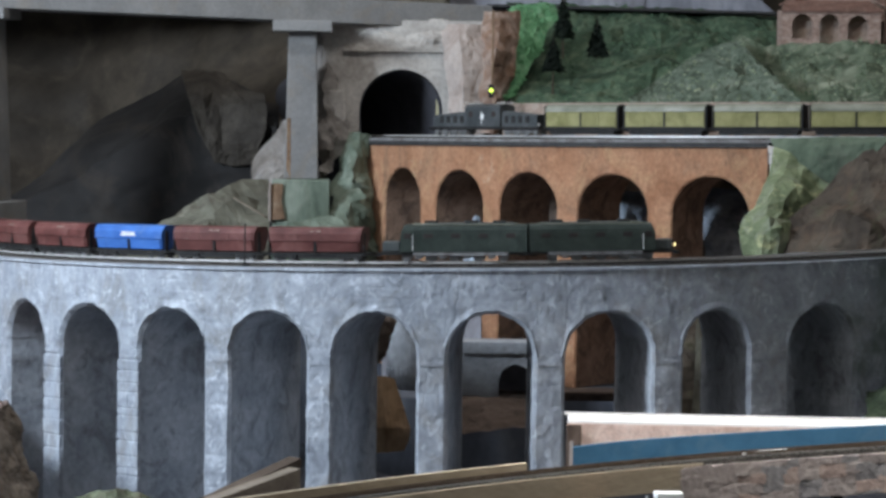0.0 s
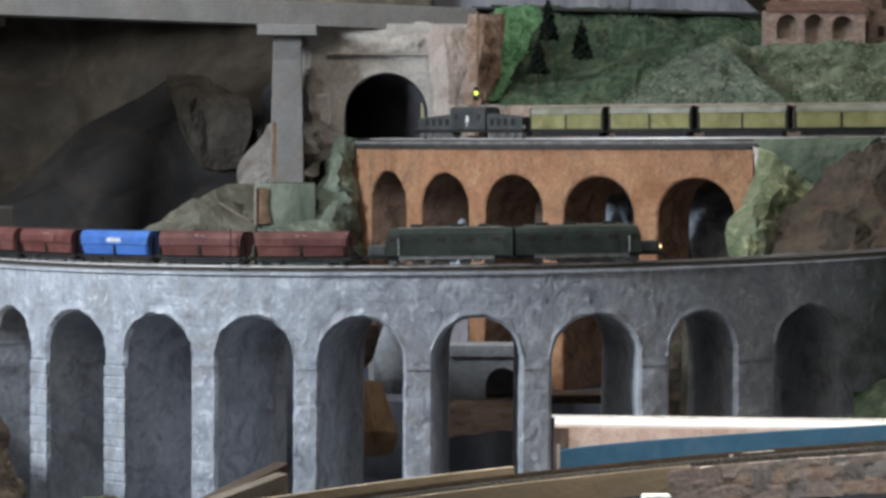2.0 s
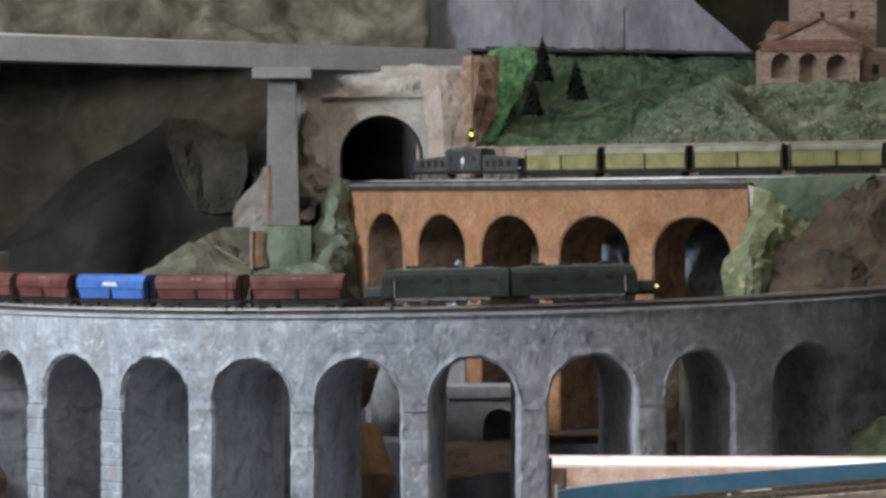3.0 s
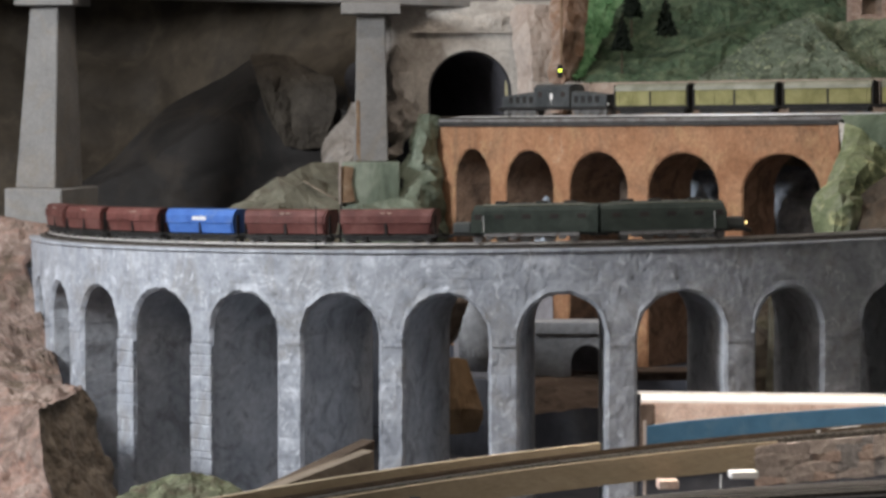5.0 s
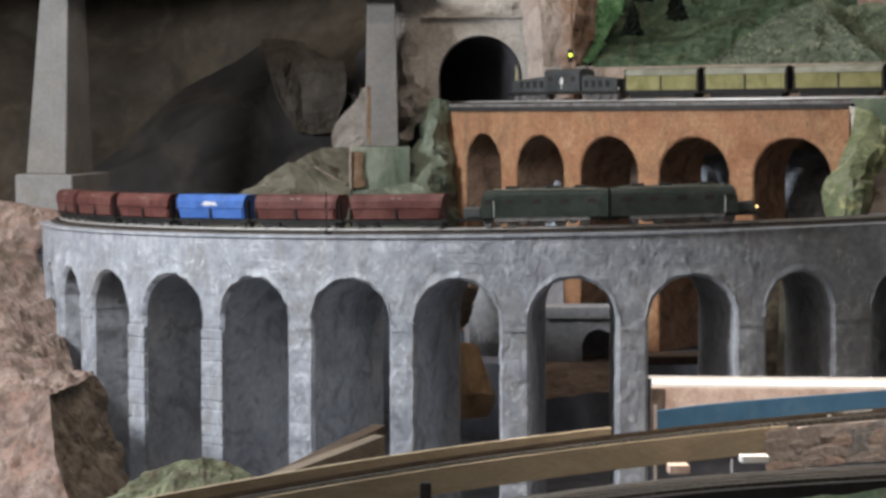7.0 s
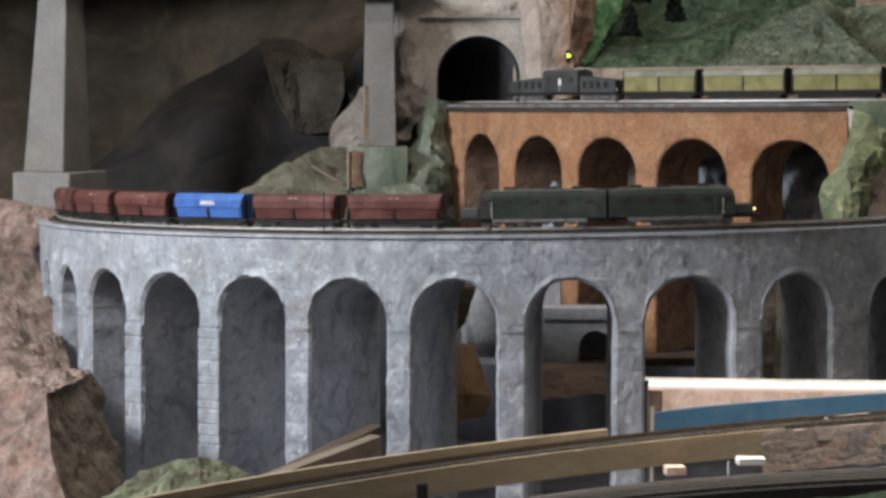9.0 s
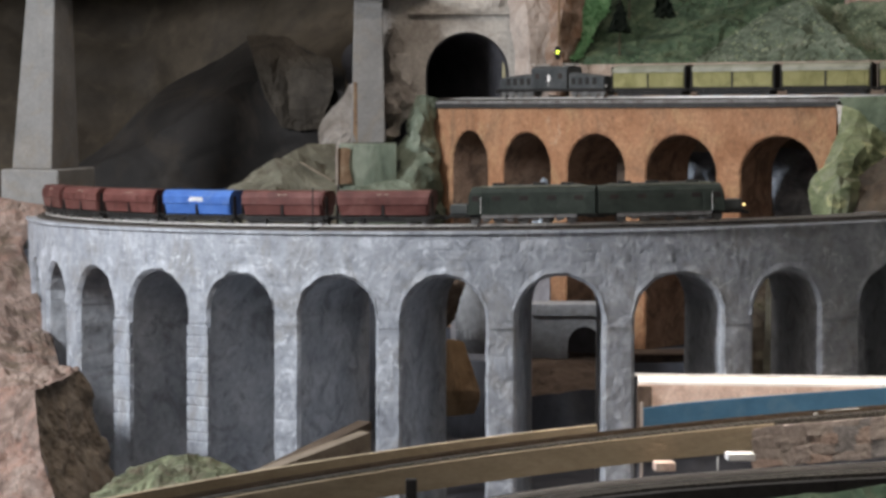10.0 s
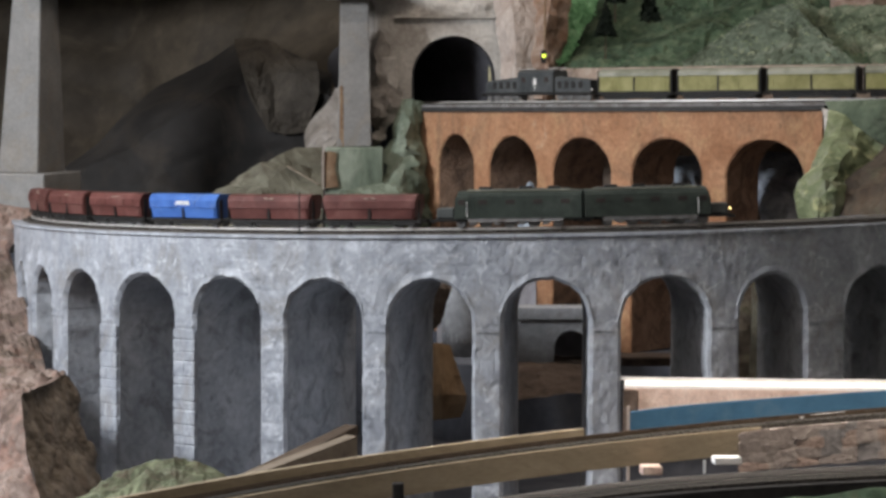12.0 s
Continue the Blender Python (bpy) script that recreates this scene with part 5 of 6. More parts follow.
rock("green_bank", [[(0.640, 3.560, 1.128), (0.680, 3.520, 1.142), (0.770, 3.500, 1.160)], [(0.622, 3.460, 1.105), (0.662, 3.420, 1.110), (0.750, 3.400, 1.118)], [(0.600, 3.380, 1.060), (0.640, 3.340, 1.064), (0.730, 3.320, 1.067)]],
     44, 40, 0.013, 0.06, "dark_moss", "dark green rock bank at the foot of the stone viaduct", relief=crag)

# rock and falling water behind the orange viaduct
rock("dark_hollow", [[(-0.013, 4.660, 1.387), (0.281, 4.450, 1.407), (0.725, 4.240, 1.432)], [(-0.013, 4.620, 1.288), (0.278, 4.400, 1.298), (0.720, 4.200, 1.307)], [(-0.013, 4.580, 1.078), (0.277, 4.360, 1.098), (0.713, 4.150, 1.134)]],
     70, 44, 0.014, 0.08, "hollow", "dark brown rock behind the orange arches", "rock face")
rock("water_rock", [[(0.365, 4.330, 1.336), (0.395, 4.330, 1.353), (0.444, 4.300, 1.358)], [(0.365, 4.280, 1.295), (0.397, 4.260, 1.296), (0.446, 4.240, 1.297)], [(0.376, 4.250, 1.185), (0.403, 4.220, 1.188), (0.443, 4.200, 1.189)]],
     24, 34, 0.010, 0.04, "wet_rock", "blue-grey rock with falling water behind an arch")
rock("side_rock", [[(0.497, 4.200, 1.349), (0.517, 4.200, 1.366), (0.571, 4.160, 1.363)], [(0.498, 4.140, 1.293), (0.525, 4.120, 1.294), (0.571, 4.100, 1.295)], [(0.505, 4.120, 1.195), (0.531, 4.100, 1.196), (0.569, 4.080, 1.198)]],
     22, 30, 0.010, 0.05, "wet_rock", "blue-grey rock behind the widest orange arch")
M["water"] = surface("painted_water", [(0.16, 0.19, 0.23), (0.32, 0.37, 0.42), (0.60, 0.65, 0.70)], 90, 0.35, 0.4, 200, stretch=(1, 1, 0.12))
rock("waterfall", [[(0.381, 4.250, 1.337), (0.387, 4.245, 1.342), (0.394, 4.240, 1.339)], [(0.386, 4.225, 1.310), (0.395, 4.220, 1.315), (0.407, 4.215, 1.317)], [(0.391, 4.205, 1.277), (0.403, 4.195, 1.280), (0.417, 4.200, 1.284)], [(0.387, 4.190, 1.190), (0.402, 4.180, 1.191), (0.420, 4.185, 1.190)]],
     18, 44, 0.005, 0.018, "water", "pale blue-white painted waterfall", "waterfall")
rock("small_waterfall", [[(0.165, 4.340, 1.311), (0.169, 4.340, 1.315), (0.175, 4.340, 1.311)], [(0.157, 4.320, 1.283), (0.166, 4.310, 1.285), (0.176, 4.320, 1.284)], [(0.150, 4.300, 1.242), (0.163, 4.280, 1.243), (0.179, 4.290, 1.244)], [(0.142, 4.280, 1.183), (0.161, 4.260, 1.185), (0.182, 4.270, 1.184)]],
     16, 36, 0.004, 0.018, "water", "small pale blue-white painted waterfall", "waterfall")

# stones laid on the piers at the bright end of the viaduct
stone_me = mesh_of("stone", box(bmesh.new(), 0, 0, -0.5, 1, 1, 1, 0.1), M["stone"])
piers = [o for o in viaduct.children if o.name.startswith("pier")]
ends = [LOW_S0] + [v for a in LOW_ARCHES for v in a] + [LOW_S1]
rs = random.Random(5)
for pier, a, b in list(zip(piers, ends[0::2], ends[1::2]))[3:5]:
    z, row = low_spring((a + b) / 2) - 0.014, 0
    while z > 0.92:
        h = 0.0155 + rs.uniform(-0.006, 0.006)
        cuts = [a + 0.0004, b - 0.0004] if row % 5 != 3 else [a + 0.0004, a + (b - a) * rs.uniform(0.4, 0.6), b - 0.0004]
        for c, d in zip(cuts, cuts[1:]):
            ob = new("stone", stone_me)
            ob.parent = pier
            ob.matrix_basis = LOW.stand((c + d) / 2, 0.0024 - rs.uniform(0.0003, 0.0010), z - h / 2) @ Matrix.Diagonal((d - c - rs.uniform(0.0001, 0.0012), 0.006, h - rs.uniform(0.0002, 0.0007), 1)) @ Matrix.Rotation(rs.uniform(-0.02, 0.02), 4, "Y")
        z, row = z - h, row + 1

# ---- boards and small things in front ----
def plank(name, a, b, w, h, mat, label):
    a, b = Vector(a), Vector(b)
    return solid(name, ribbon([a, a.lerp(b, 0.5), b], 0.0, w, h, 6), M[mat], label, "board")


plank("wooden_stick", (-0.190, 4.038, 1.3495), (-0.143, 4.010, 1.3240), 0.004, 0.002, "old_board", "thin dull tan wooden stick lying on the rock mound")
plank("loose_board", (-0.191, 3.300, 1.014), (-0.075, 3.420, 1.056), 0.022, 0.011, "dark_board", "thin brown board leaning in front of the pier")
plank("loose_board", (-0.212, 3.200, 1.019), (-0.074, 3.330, 1.055), 0.020, 0.024, "old_board", "raw brown wooden strip leaning beside the thin board")
for u in ((-0.404, 2.800, 1.556), (0.529, 3.100, 1.562)):
    solid("ramp_post", box(bmesh.new(), u[0], u[1] + 0.02, 0.901, 0.012, 0.012, min(ramp_line, key=lambda p: abs(p.x - u[0])).z - 0.925, 0.001), M["under"], "dark wooden post carrying the end of the ramp", "post")
solid("ramp_post", box(bmesh.new(), -0.023, 2.94, 0.90, 0.012, 0.012, 1.058 - 0.90, 0.001), M["under"], "dark wooden post under the ramp", "post")
# Blocks added in place of bright bits of the lit wall under the ramp.
solid("white_block", box(bmesh.new(), 0.250, 3.04, 1.0525, 0.022, 0.02, 0.010, 0.001, 0.1), M["brick"], "small pale pinkish block added for the lit wall under the ramp", "block")
solid("white_block", box(bmesh.new(), 0.332, 3.04, 1.0640, 0.030, 0.02, 0.008, 0.001, 0.1), M["white"], "small white block added for the lit wall under the ramp", "block")
solid("white_peg", tube(bmesh.new(), 0.297, 2.93, 1.076, 0.0012, 0.014), M["white"], "thin white peg beside the front track", "peg")
solid("loose_rail", ribbon([Vector(v) for v in ((0.419, 3.100, 1.108), (0.441, 3.105, 1.110), (0.470, 3.110, 1.112))], 0.0012, 0.0012, 0.002, 8), M["paper"], "short bright piece of rail beside the blue strip", "rail")
# front track rails
front_line = curve3((0.037, 2.800, 1.053), (0.240, 2.860, 1.072), (0.564, 2.900, 1.084), on=4)
ft = thing("front_track", "dark two-rail track curving along the front edge", "railway track")
for k in (-0.03, -0.0135):
    part("rail", ribbon([p + Vector((0, k, 0.004)) for p in front_line], 0.0006, 0.0006, 0.003), M["rail"], ft)
solid("front_edge", ribbon([p + Vector((0, -0.075, -0.002)) for p in front_line], 0.006, 0.006, 0.012), M["deckdark"], "dark brown edging along the front track", "edging")

# stone blocks of the band under the ramp
block_me = [mesh_of("block", box(bmesh.new(), 0, 0, -0.5, 1, 1, 1, 0.10), M[k]) for k in ("brickband", "brickband", "band_pink", "band_grey")]
bl = along(band_line, 300)
rs = random.Random(9)
i = 0
while i < 296:
    n = rs.choice((9, 11, 13, 16))
    a, b = bl[i], bl[min(299, i + n)]
    d = b - a
    z = rs.uniform(-0.004, 0.0)
    while z < 0.041:
        hgt = min(rs.uniform(0.009, 0.019), 0.0435 - z)
        top = max(z, 0.0)
        c = a.lerp(b, 0.5) - Vector((0, 0.0038, (top + z + hgt) / 2))
        ob = new("stone_block", rs.choice(block_me))
        ob.parent = band
        ob.matrix_basis = Matrix.Translation(c) @ Euler((0, -math.asin(max(-1, min(1, d.z / d.length))), math.atan2(d.y, d.x))).to_matrix().to_4x4() @ Euler((rs.uniform(-0.04, 0.04), rs.uniform(-0.09, 0.09), rs.uniform(-0.05, 0.05))).to_matrix().to_4x4() @ Matrix.Diagonal((d.length * rs.uniform(1.12, 1.22), rs.uniform(0.0009, 0.0014), (z + hgt - top) * rs.uniform(1.08, 1.18), 1))
        z += hgt
    i += n

# ---- masts and signal ----
mast = thing("track_mast", "thin black mast standing beside the viaduct track", "mast")
mp = LOW.at(-0.385, 0.008, low_top(-0.385) + 0.004)
part("pole", tube(bmesh.new(), mp.x, mp.y, mp.z + 0.027, 0.0009, 0.054), M["under"], mast)
part("foot", box(bmesh.new(), mp.x, mp.y, mp.z, 0.005, 0.005, 0.004, 0.0005), M["under"], mast)
sig = thing("railway_signal", "small signal mast with a lit yellow-green lamp beside the tunnel", "signal")
sp = Vector((0.191, 4.360, 1.434))
part("mast", tube(bmesh.new(), sp.x, sp.y, sp.z + 0.033, 0.0013, 0.066), M["rooftile"], sig, "rust-red mast")
part("head", box(bmesh.new(), sp.x, sp.y, sp.z + 0.062, 0.008, 0.005, 0.02, 0.001), M["under"], sig, "black signal head")
bm = bmesh.new()
bmesh.ops.create_uvsphere(bm, u_segments=12, v_segments=8, radius=0.0027, matrix=Matrix.Translation((sp.x, sp.y - 0.0035, sp.z + 0.073)))
part("lamp", bm, M["signal_lit"], sig, "glowing yellow-green lamp", True)
solid("line_post", tube(bmesh.new(), *(0.480, 4.900, 1.690), 0.0012, 0.075), M["under"], "thin dark post beside the upper line", "post")

rp = ((0.1957, 4.4300, 1.6330), (0.1960, 4.4300, 1.5150))
solid("rust_pipe", tube(bmesh.new(), (rp[0][0] + rp[1][0]) / 2, rp[0][1], (rp[0][2] + rp[1][2]) / 2, 0.0019, rp[0][2] - rp[1][2], 8), M["rust"], "thin rusty upright pipe on the rock beside the tunnel", "pipe")

# ---- fir trees ----
def fir(name, base, height, radius, trunk, seed, label):
    r = random.Random(seed)
    t = thing(name, label, "tree", "firs on the hillside")
    x, y, z = base
    part("trunk", tube(bmesh.new(), x, y, z + (height + trunk) / 2, 0.0016, height + trunk, 7, "z", 0.0004), M["bark"], t)
    bm = bmesh.new()
    layers = 17
    for k in range(layers):
        f = k / (layers - 1)
        zz, rr = z + trunk + height * (0.02 + 0.95 * f), radius * (1 - f) ** 0.85 + 0.002
        for i in range(int(9 + 14 * (1 - f))):
            a = r.uniform(0, 6.283)
            ln, dr = rr * r.uniform(0.55, 1.1), rr * r.uniform(0.25, 0.6)
            d, q = Vector((math.cos(a), math.sin(a), 0)), Vector((-math.sin(a), math.cos(a), 0))
            w = rr * r.uniform(0.18, 0.36)
            c = Vector((x, y, zz + r.uniform(-0.002, 0.002)))
            tip = c + d * ln - Vector((0, 0, dr))
            mid = c + d * ln * 0.6 - Vector((0, 0, dr * 0.35))
            v = [bm.verts.new(p) for p in (c, mid + q * w, tip, mid - q * w, mid - Vector((0, 0, w * 0.9)))]
            bm.faces.new((v[0], v[1], v[4]))
            bm.faces.new((v[1], v[2], v[4]))
            bm.faces.new((v[2], v[3], v[4]))
            bm.faces.new((v[3], v[0], v[4]))
            bm.faces.new((v[0], v[1], v[2], v[3]))
    part("crown", bm, M["fir"], t)
    return t


fir("fir_tree", (0.312, 4.520, 1.560), 0.066, 0.019, 0.041, 1, "tall dark green model fir on the slope")
fir("fir_tree", (0.294, 4.480, 1.497), 0.052, 0.019, 0.049, 2, "small dark green model fir below the tall one")
fir("fir_tree", (0.369, 4.550, 1.560), 0.058, 0.020, 0.012, 3, "small dark green model fir standing apart")

# ---- station house ----
def arch_wall(x0, x1, z0, z1, y, thick, holes):
    """A wall from x0 to x1 with round-headed openings (left, right, sill, crown) through it."""
    bm = bmesh.new()
    xs = {x0, x1}
    for a, b, s, c in holes:
        for k in range(13):
            xs.add(a + (b - a) * (0.5 - 0.5 * math.cos(math.pi * k / 12)))
    xs = sorted(xs)

    def cell(xa, xb, za, zb, zc, zd):
        v = [bm.verts.new(p) for yy in (y, y + thick) for p in ((xa, yy, za), (xb, yy, zb), (xb, yy, zd), (xa, yy, zc))]
        for q in ((0, 1, 2, 3), (4, 5, 6, 7), (0, 1, 5, 4), (1, 2, 6, 5), (2, 3, 7, 6), (3, 0, 4, 7)):
            bm.faces.new([v[k] for k in q])

    for xa, xb in zip(xs, xs[1:]):
        mid = (xa + xb) / 2
        hole = next((h for h in holes if h[0] < mid < h[1]), None)
        if not hole:
            cell(xa, xb, z0, z0, z1, z1)
            continue
        a, b, s, c = hole
        r = (b - a) / 2

        def head(x):
            return c - r + math.sqrt(max(0.0, r * r - (x - a - r) ** 2))
        cell(xa, xb, head(xa), head(xb), z1, z1)
        if s > z0 + 0.0005:
            cell(xa, xb, z0, z0, s, s)
    bmesh.ops.remove_doubles(bm, verts=bm.verts[:], dist=0.00002)
    return bm


house = thing("station_house", "pink-brown brick station house with three round arches", "house")
HY = 4.62
h0, h1, hb, ht = 0.678, 0.840, 1.586, 1.645
hx = lambda u: h0 + (h1 - h0) * u
hz = lambda u: hb + (ht - hb) * u
wall = part("front_wall", arch_wall(h0, h1, hb, ht, HY, 0.008, [(hx(0.10), hx(0.31), hz(0.22), hz(0.90)), (hx(0.375), hx(0.585), hz(0.0), hz(0.90)), (hx(0.66), hx(0.88), hz(0.2), hz(0.87))]), M["house"], house)
part("recess", box(bmesh.new(), (h0 + h1) / 2, HY + 0.03, hb, h1 - h0 - 0.01, 0.02, ht - hb), M["masonry"], house, "shaded inner wall behind the arches")
part("low_block", box(bmesh.new(), 0.737, HY + 0.085, hb, 0.070, 0.06, 0.088, 0.0006), M["house"], house)
part("low_roof", box(bmesh.new(), 0.737, HY + 0.085, hb + 0.088, 0.076, 0.068, 0.020, 0.0004, 0, 0.6), M["rooftile"], house, "red-brown tiled lean-to roof")
part("side_wall", box(bmesh.new(), h0 + 0.004, HY + 0.034, hb, 0.008, 0.050, ht - hb), M["house"], house)
bm = bmesh.new()
v = [bm.verts.new(p) for p in ((h0 - 0.003, HY - 0.004, ht), (h1 + 0.003, HY - 0.004, ht), (h1 - 0.01, HY + 0.05, ht + 0.018), (h0 + 0.012, HY + 0.05, ht + 0.018))]
bm.faces.new(v)
bmesh.ops.recalc_face_normals(bm, faces=bm.faces)
bmesh.ops.solidify(bm, geom=bm.faces[:], thickness=0.003)
part("porch_roof", bm, M["rooftile"], house, "red-brown tiled porch roof")
gx0, gx1, gz = 0.700, 0.855, ht + 0.014
gm, gt = (gx0 + gx1) / 2 + 0.008, 1.697
bm = bmesh.new()
v = [bm.verts.new((x, y, z)) for y in (HY + 0.05, HY + 0.16) for x, z in ((gx0, gz - 0.03), (gx1, gz - 0.03), (gx1, gz), (gm, gt), (gx0, gz))]
bm.faces.new(v[:5])
bm.faces.new(v[5:])
for k in range(5):
    bm.faces.new((v[k], v[(k + 1) % 5], v[5 + (k + 1) % 5], v[5 + k]))
part("gable_wall", bm, M["house"], house)
for xa in (gx0 - 0.004, gx1 + 0.004):
    bm = bmesh.new()
    zs = gz - 0.002
    v = [bm.verts.new(p) for p in ((xa, HY + 0.044, zs), (gm, HY + 0.044, gt + 0.002), (gm, HY + 0.165, gt + 0.002), (xa, HY + 0.165, zs))]
    bm.faces.new(v)
    bmesh.ops.recalc_face_normals(bm, faces=bm.faces)
    bmesh.ops.solidify(bm, geom=bm.faces[:], thickness=0.003)
    part("roof", bm, M["rooftile"], house, "red-brown tiled roof slope")
tx0, tx1 = 0.757, 0.891
tz1 = 1.789
tower = part("upper_storey", box(bmesh.new(), (tx0 + tx1) / 2, HY + 0.17, gz - 0.02, tx1 - tx0, 0.09, tz1 - gz + 0.02), M["house"], house)
for wx, wz in ((0.798, 1.699), (0.849, 1.701)):
    part("window", box(bmesh.new(), wx, HY + 0.1245, wz, 0.006, 0.004, 0.013), M["darkwin"], tower, "small dark window")
part("upper_roof", box(bmesh.new(), (tx0 + tx1) / 2, HY + 0.17, tz1, tx1 - tx0 + 0.012, 0.105, 0.02, 0.001, 0, 0.55), M["rooftile"], house, "red-brown tiled hipped roof")
wx0, wx1 = 0.855, 0.963
part("side_wing", box(bmesh.new(), (wx0 + wx1) / 2, HY + 0.10, hb, wx1 - wx0, 0.08, ht - hb + 0.005), M["house"], house)
part("wing_window", box(bmesh.new(), wx0 + 0.022, HY + 0.0595, hb + 0.02, 0.010, 0.004, 0.016), M["darkwin"], house)
# ---- trains ----
def wheelset(parent, x, gauge=0.0165, r=0.0052):
    for y in (-gauge / 2, gauge / 2):
        bm = tube(bmesh.new(), x, y, r, r, 0.0022, 14, "y")
        bmesh.ops.create_cone(bm, cap_ends=True, segments=14, radius1=r + 0.0007, radius2=r + 0.0007, depth=0.0006, matrix=Matrix.Translation((x, y * 0.86, r)) @ Matrix.Rotation(math.pi / 2, 4, "X"))
        part("wheel", bm, M["wheel"], parent)


def bogie(parent, x, wb=0.021):
    bm = bmesh.new()
    for y in (-0.0112, 0.0112):
        box(bm, x, y, 0.0038, wb + 0.011, 0.0016, 0.0034, 0.0004)
        for k in (-wb / 2, wb / 2):
            box(bm, x + k, y * 1.06, 0.0032, 0.0042, 0.002, 0.004, 0.0004)
    box(bm, x, 0, 0.005, 0.006, 0.022, 0.003)
    b = part("bogie", bm, M["under"], parent)
    for k in (-wb / 2, wb / 2):
        wheelset(b, x + k)


def profile_body(sec, x0, x1, slope=0.0):
    """A cross-section (y, z from the top left down, mirrored) drawn out along x; its ends lean in towards the bottom."""
    bm = bmesh.new()
    full = sec + [(-y, z) for y, z in sec[::-1] if abs(y) > 1e-6]
    zs = [z for y, z in sec]
    rings = []
    for x, sg in ((x0, 1), (x1, -1)):
        rings.append([bm.verts.new((x + sg * slope * (max(zs) - z) / (max(zs) - min(zs)), y, z)) for y, z in full])
    n = len(full)
    for k in range(n):
        bm.faces.new((rings[0][k], rings[0][(k + 1) % n], rings[1][(k + 1) % n], rings[1][k]))
    bm.faces.new(rings[0])
    bm.faces.new(rings[1])
    return bm


def ends_of(parent, half, mat):
    for sg in (-1, 1):
        part("buffer_beam", box(bmesh.new(), sg * half, 0, 0.0078, 0.002, 0.028, 0.0034, 0.0003), M[mat], parent)
        for y in (-0.0095, 0.0095):
            bm = tube(bmesh.new(), sg * (half + 0.0025), y, 0.0096, 0.0009, 0.004, 8, "x")
            tube(bm, sg * (half + 0.0047), y, 0.0096, 0.0023, 0.0008, 10, "x")
            part("buffer", bm, M["under"], parent)
        part("coupling", box(bmesh.new(), sg * (half + 0.004), 0, 0.0062, 0.009, 0.003, 0.0015), M["under"], parent)


def hopper(paint, label, marked=False):
    """A self-discharging hopper wagon; x runs along it."""
    w = thing("hopper_wagon", label, "wagon", "hopper wagons of the freight train")
    half = 0.0655
    part("underframe", box(bmesh.new(), 0, 0, 0.0075, 2 * half, 0.024, 0.003, 0.0005), M["under"], w)
    part("chute", box(bmesh.new(), 0, 0, 0.0028, 0.052, 0.020, 0.0052, 0.0008), M["under"], w, "dark discharge chute")
    sec = [(0.0, 0.0428), (-0.0105, 0.0424), (-0.0128, 0.0408), (-0.0168, 0.0345), (-0.0168, 0.0262), (-0.0150, 0.0255), (-0.0128, 0.0118), (0.0, 0.0112)]
    body = part("hopper_body", profile_body(sec, -half + 0.003, half - 0.003, 0.004), M[paint], w)
    for sg in (-1, 1):
        bm = bmesh.new()
        for a, b in ((-half + 0.008, -0.0022), (0.0022, half - 0.008)):
            v = []
            for dy in (0.0, 0.0009):
                v += [bm.verts.new(p) for p in ((a, sg * (0.0155 + dy), 0.0248), (b, sg * (0.0155 + dy), 0.0248), (b - 0.0012, sg * (0.0135 + dy), 0.0122), (a + 0.0012, sg * (0.0135 + dy), 0.0122))]
            for q in ((0, 1, 2, 3), (4, 5, 6, 7), (0, 1, 5, 4), (1, 2, 6, 5), (2, 3, 7, 6), (3, 0, 4, 7)):
                bm.faces.new([v[k] for k in q])
            part("flap", bm, M[paint], body)
            bm = bmesh.new()
        bm.free()
        part("ledge", box(bmesh.new(), 0, sg * 0.0172, 0.0252, 2 * half - 0.008, 0.0016, 0.0012, 0.0002), M[paint], body)
        part("strut", box(bmesh.new(), 0, sg * 0.0152, 0.0112, 0.0026, 0.0024, 0.0142, 0.0003), M["under"], body)
        for x in (-0.044, -0.022, 0.022, 0.044):
            part("rib", box(bmesh.new(), x, sg * 0.0168, 0.0265, 0.0012, 0.0008, 0.008), M[paint], body)
        part("end_ladder", box(bmesh.new(), sg * (half - 0.0015), -0.010, 0.0095, 0.0008, 0.005, 0.026), M["under"], w)
        if marked:
            bm = bmesh.new()
            v = [bm.verts.new(p) for p in ((-0.014, sg * 0.01715, 0.0285), (0.014, sg * 0.01715, 0.0285), (0.011, sg * 0.01715, 0.0338), (-0.011, sg * 0.01715, 0.0338))]
            bm.faces.new(v)
            bmesh.ops.solidify(bm, geom=bm.faces[:], thickness=0.0003)
            part("marking", bm, M["paper"], body, "white painted marking")
        else:
            for x in (-0.004, 0.005):
                part("marking", box(bmesh.new(), x, sg * 0.0149, 0.0370, 0.0055, 0.0030, 0.0014), M["masonry"], body, "small pale marking plate")
    for x in (-0.043, 0.043):
        bogie(w, x)
    ends_of(w, half + 0.001, "under")
    return w


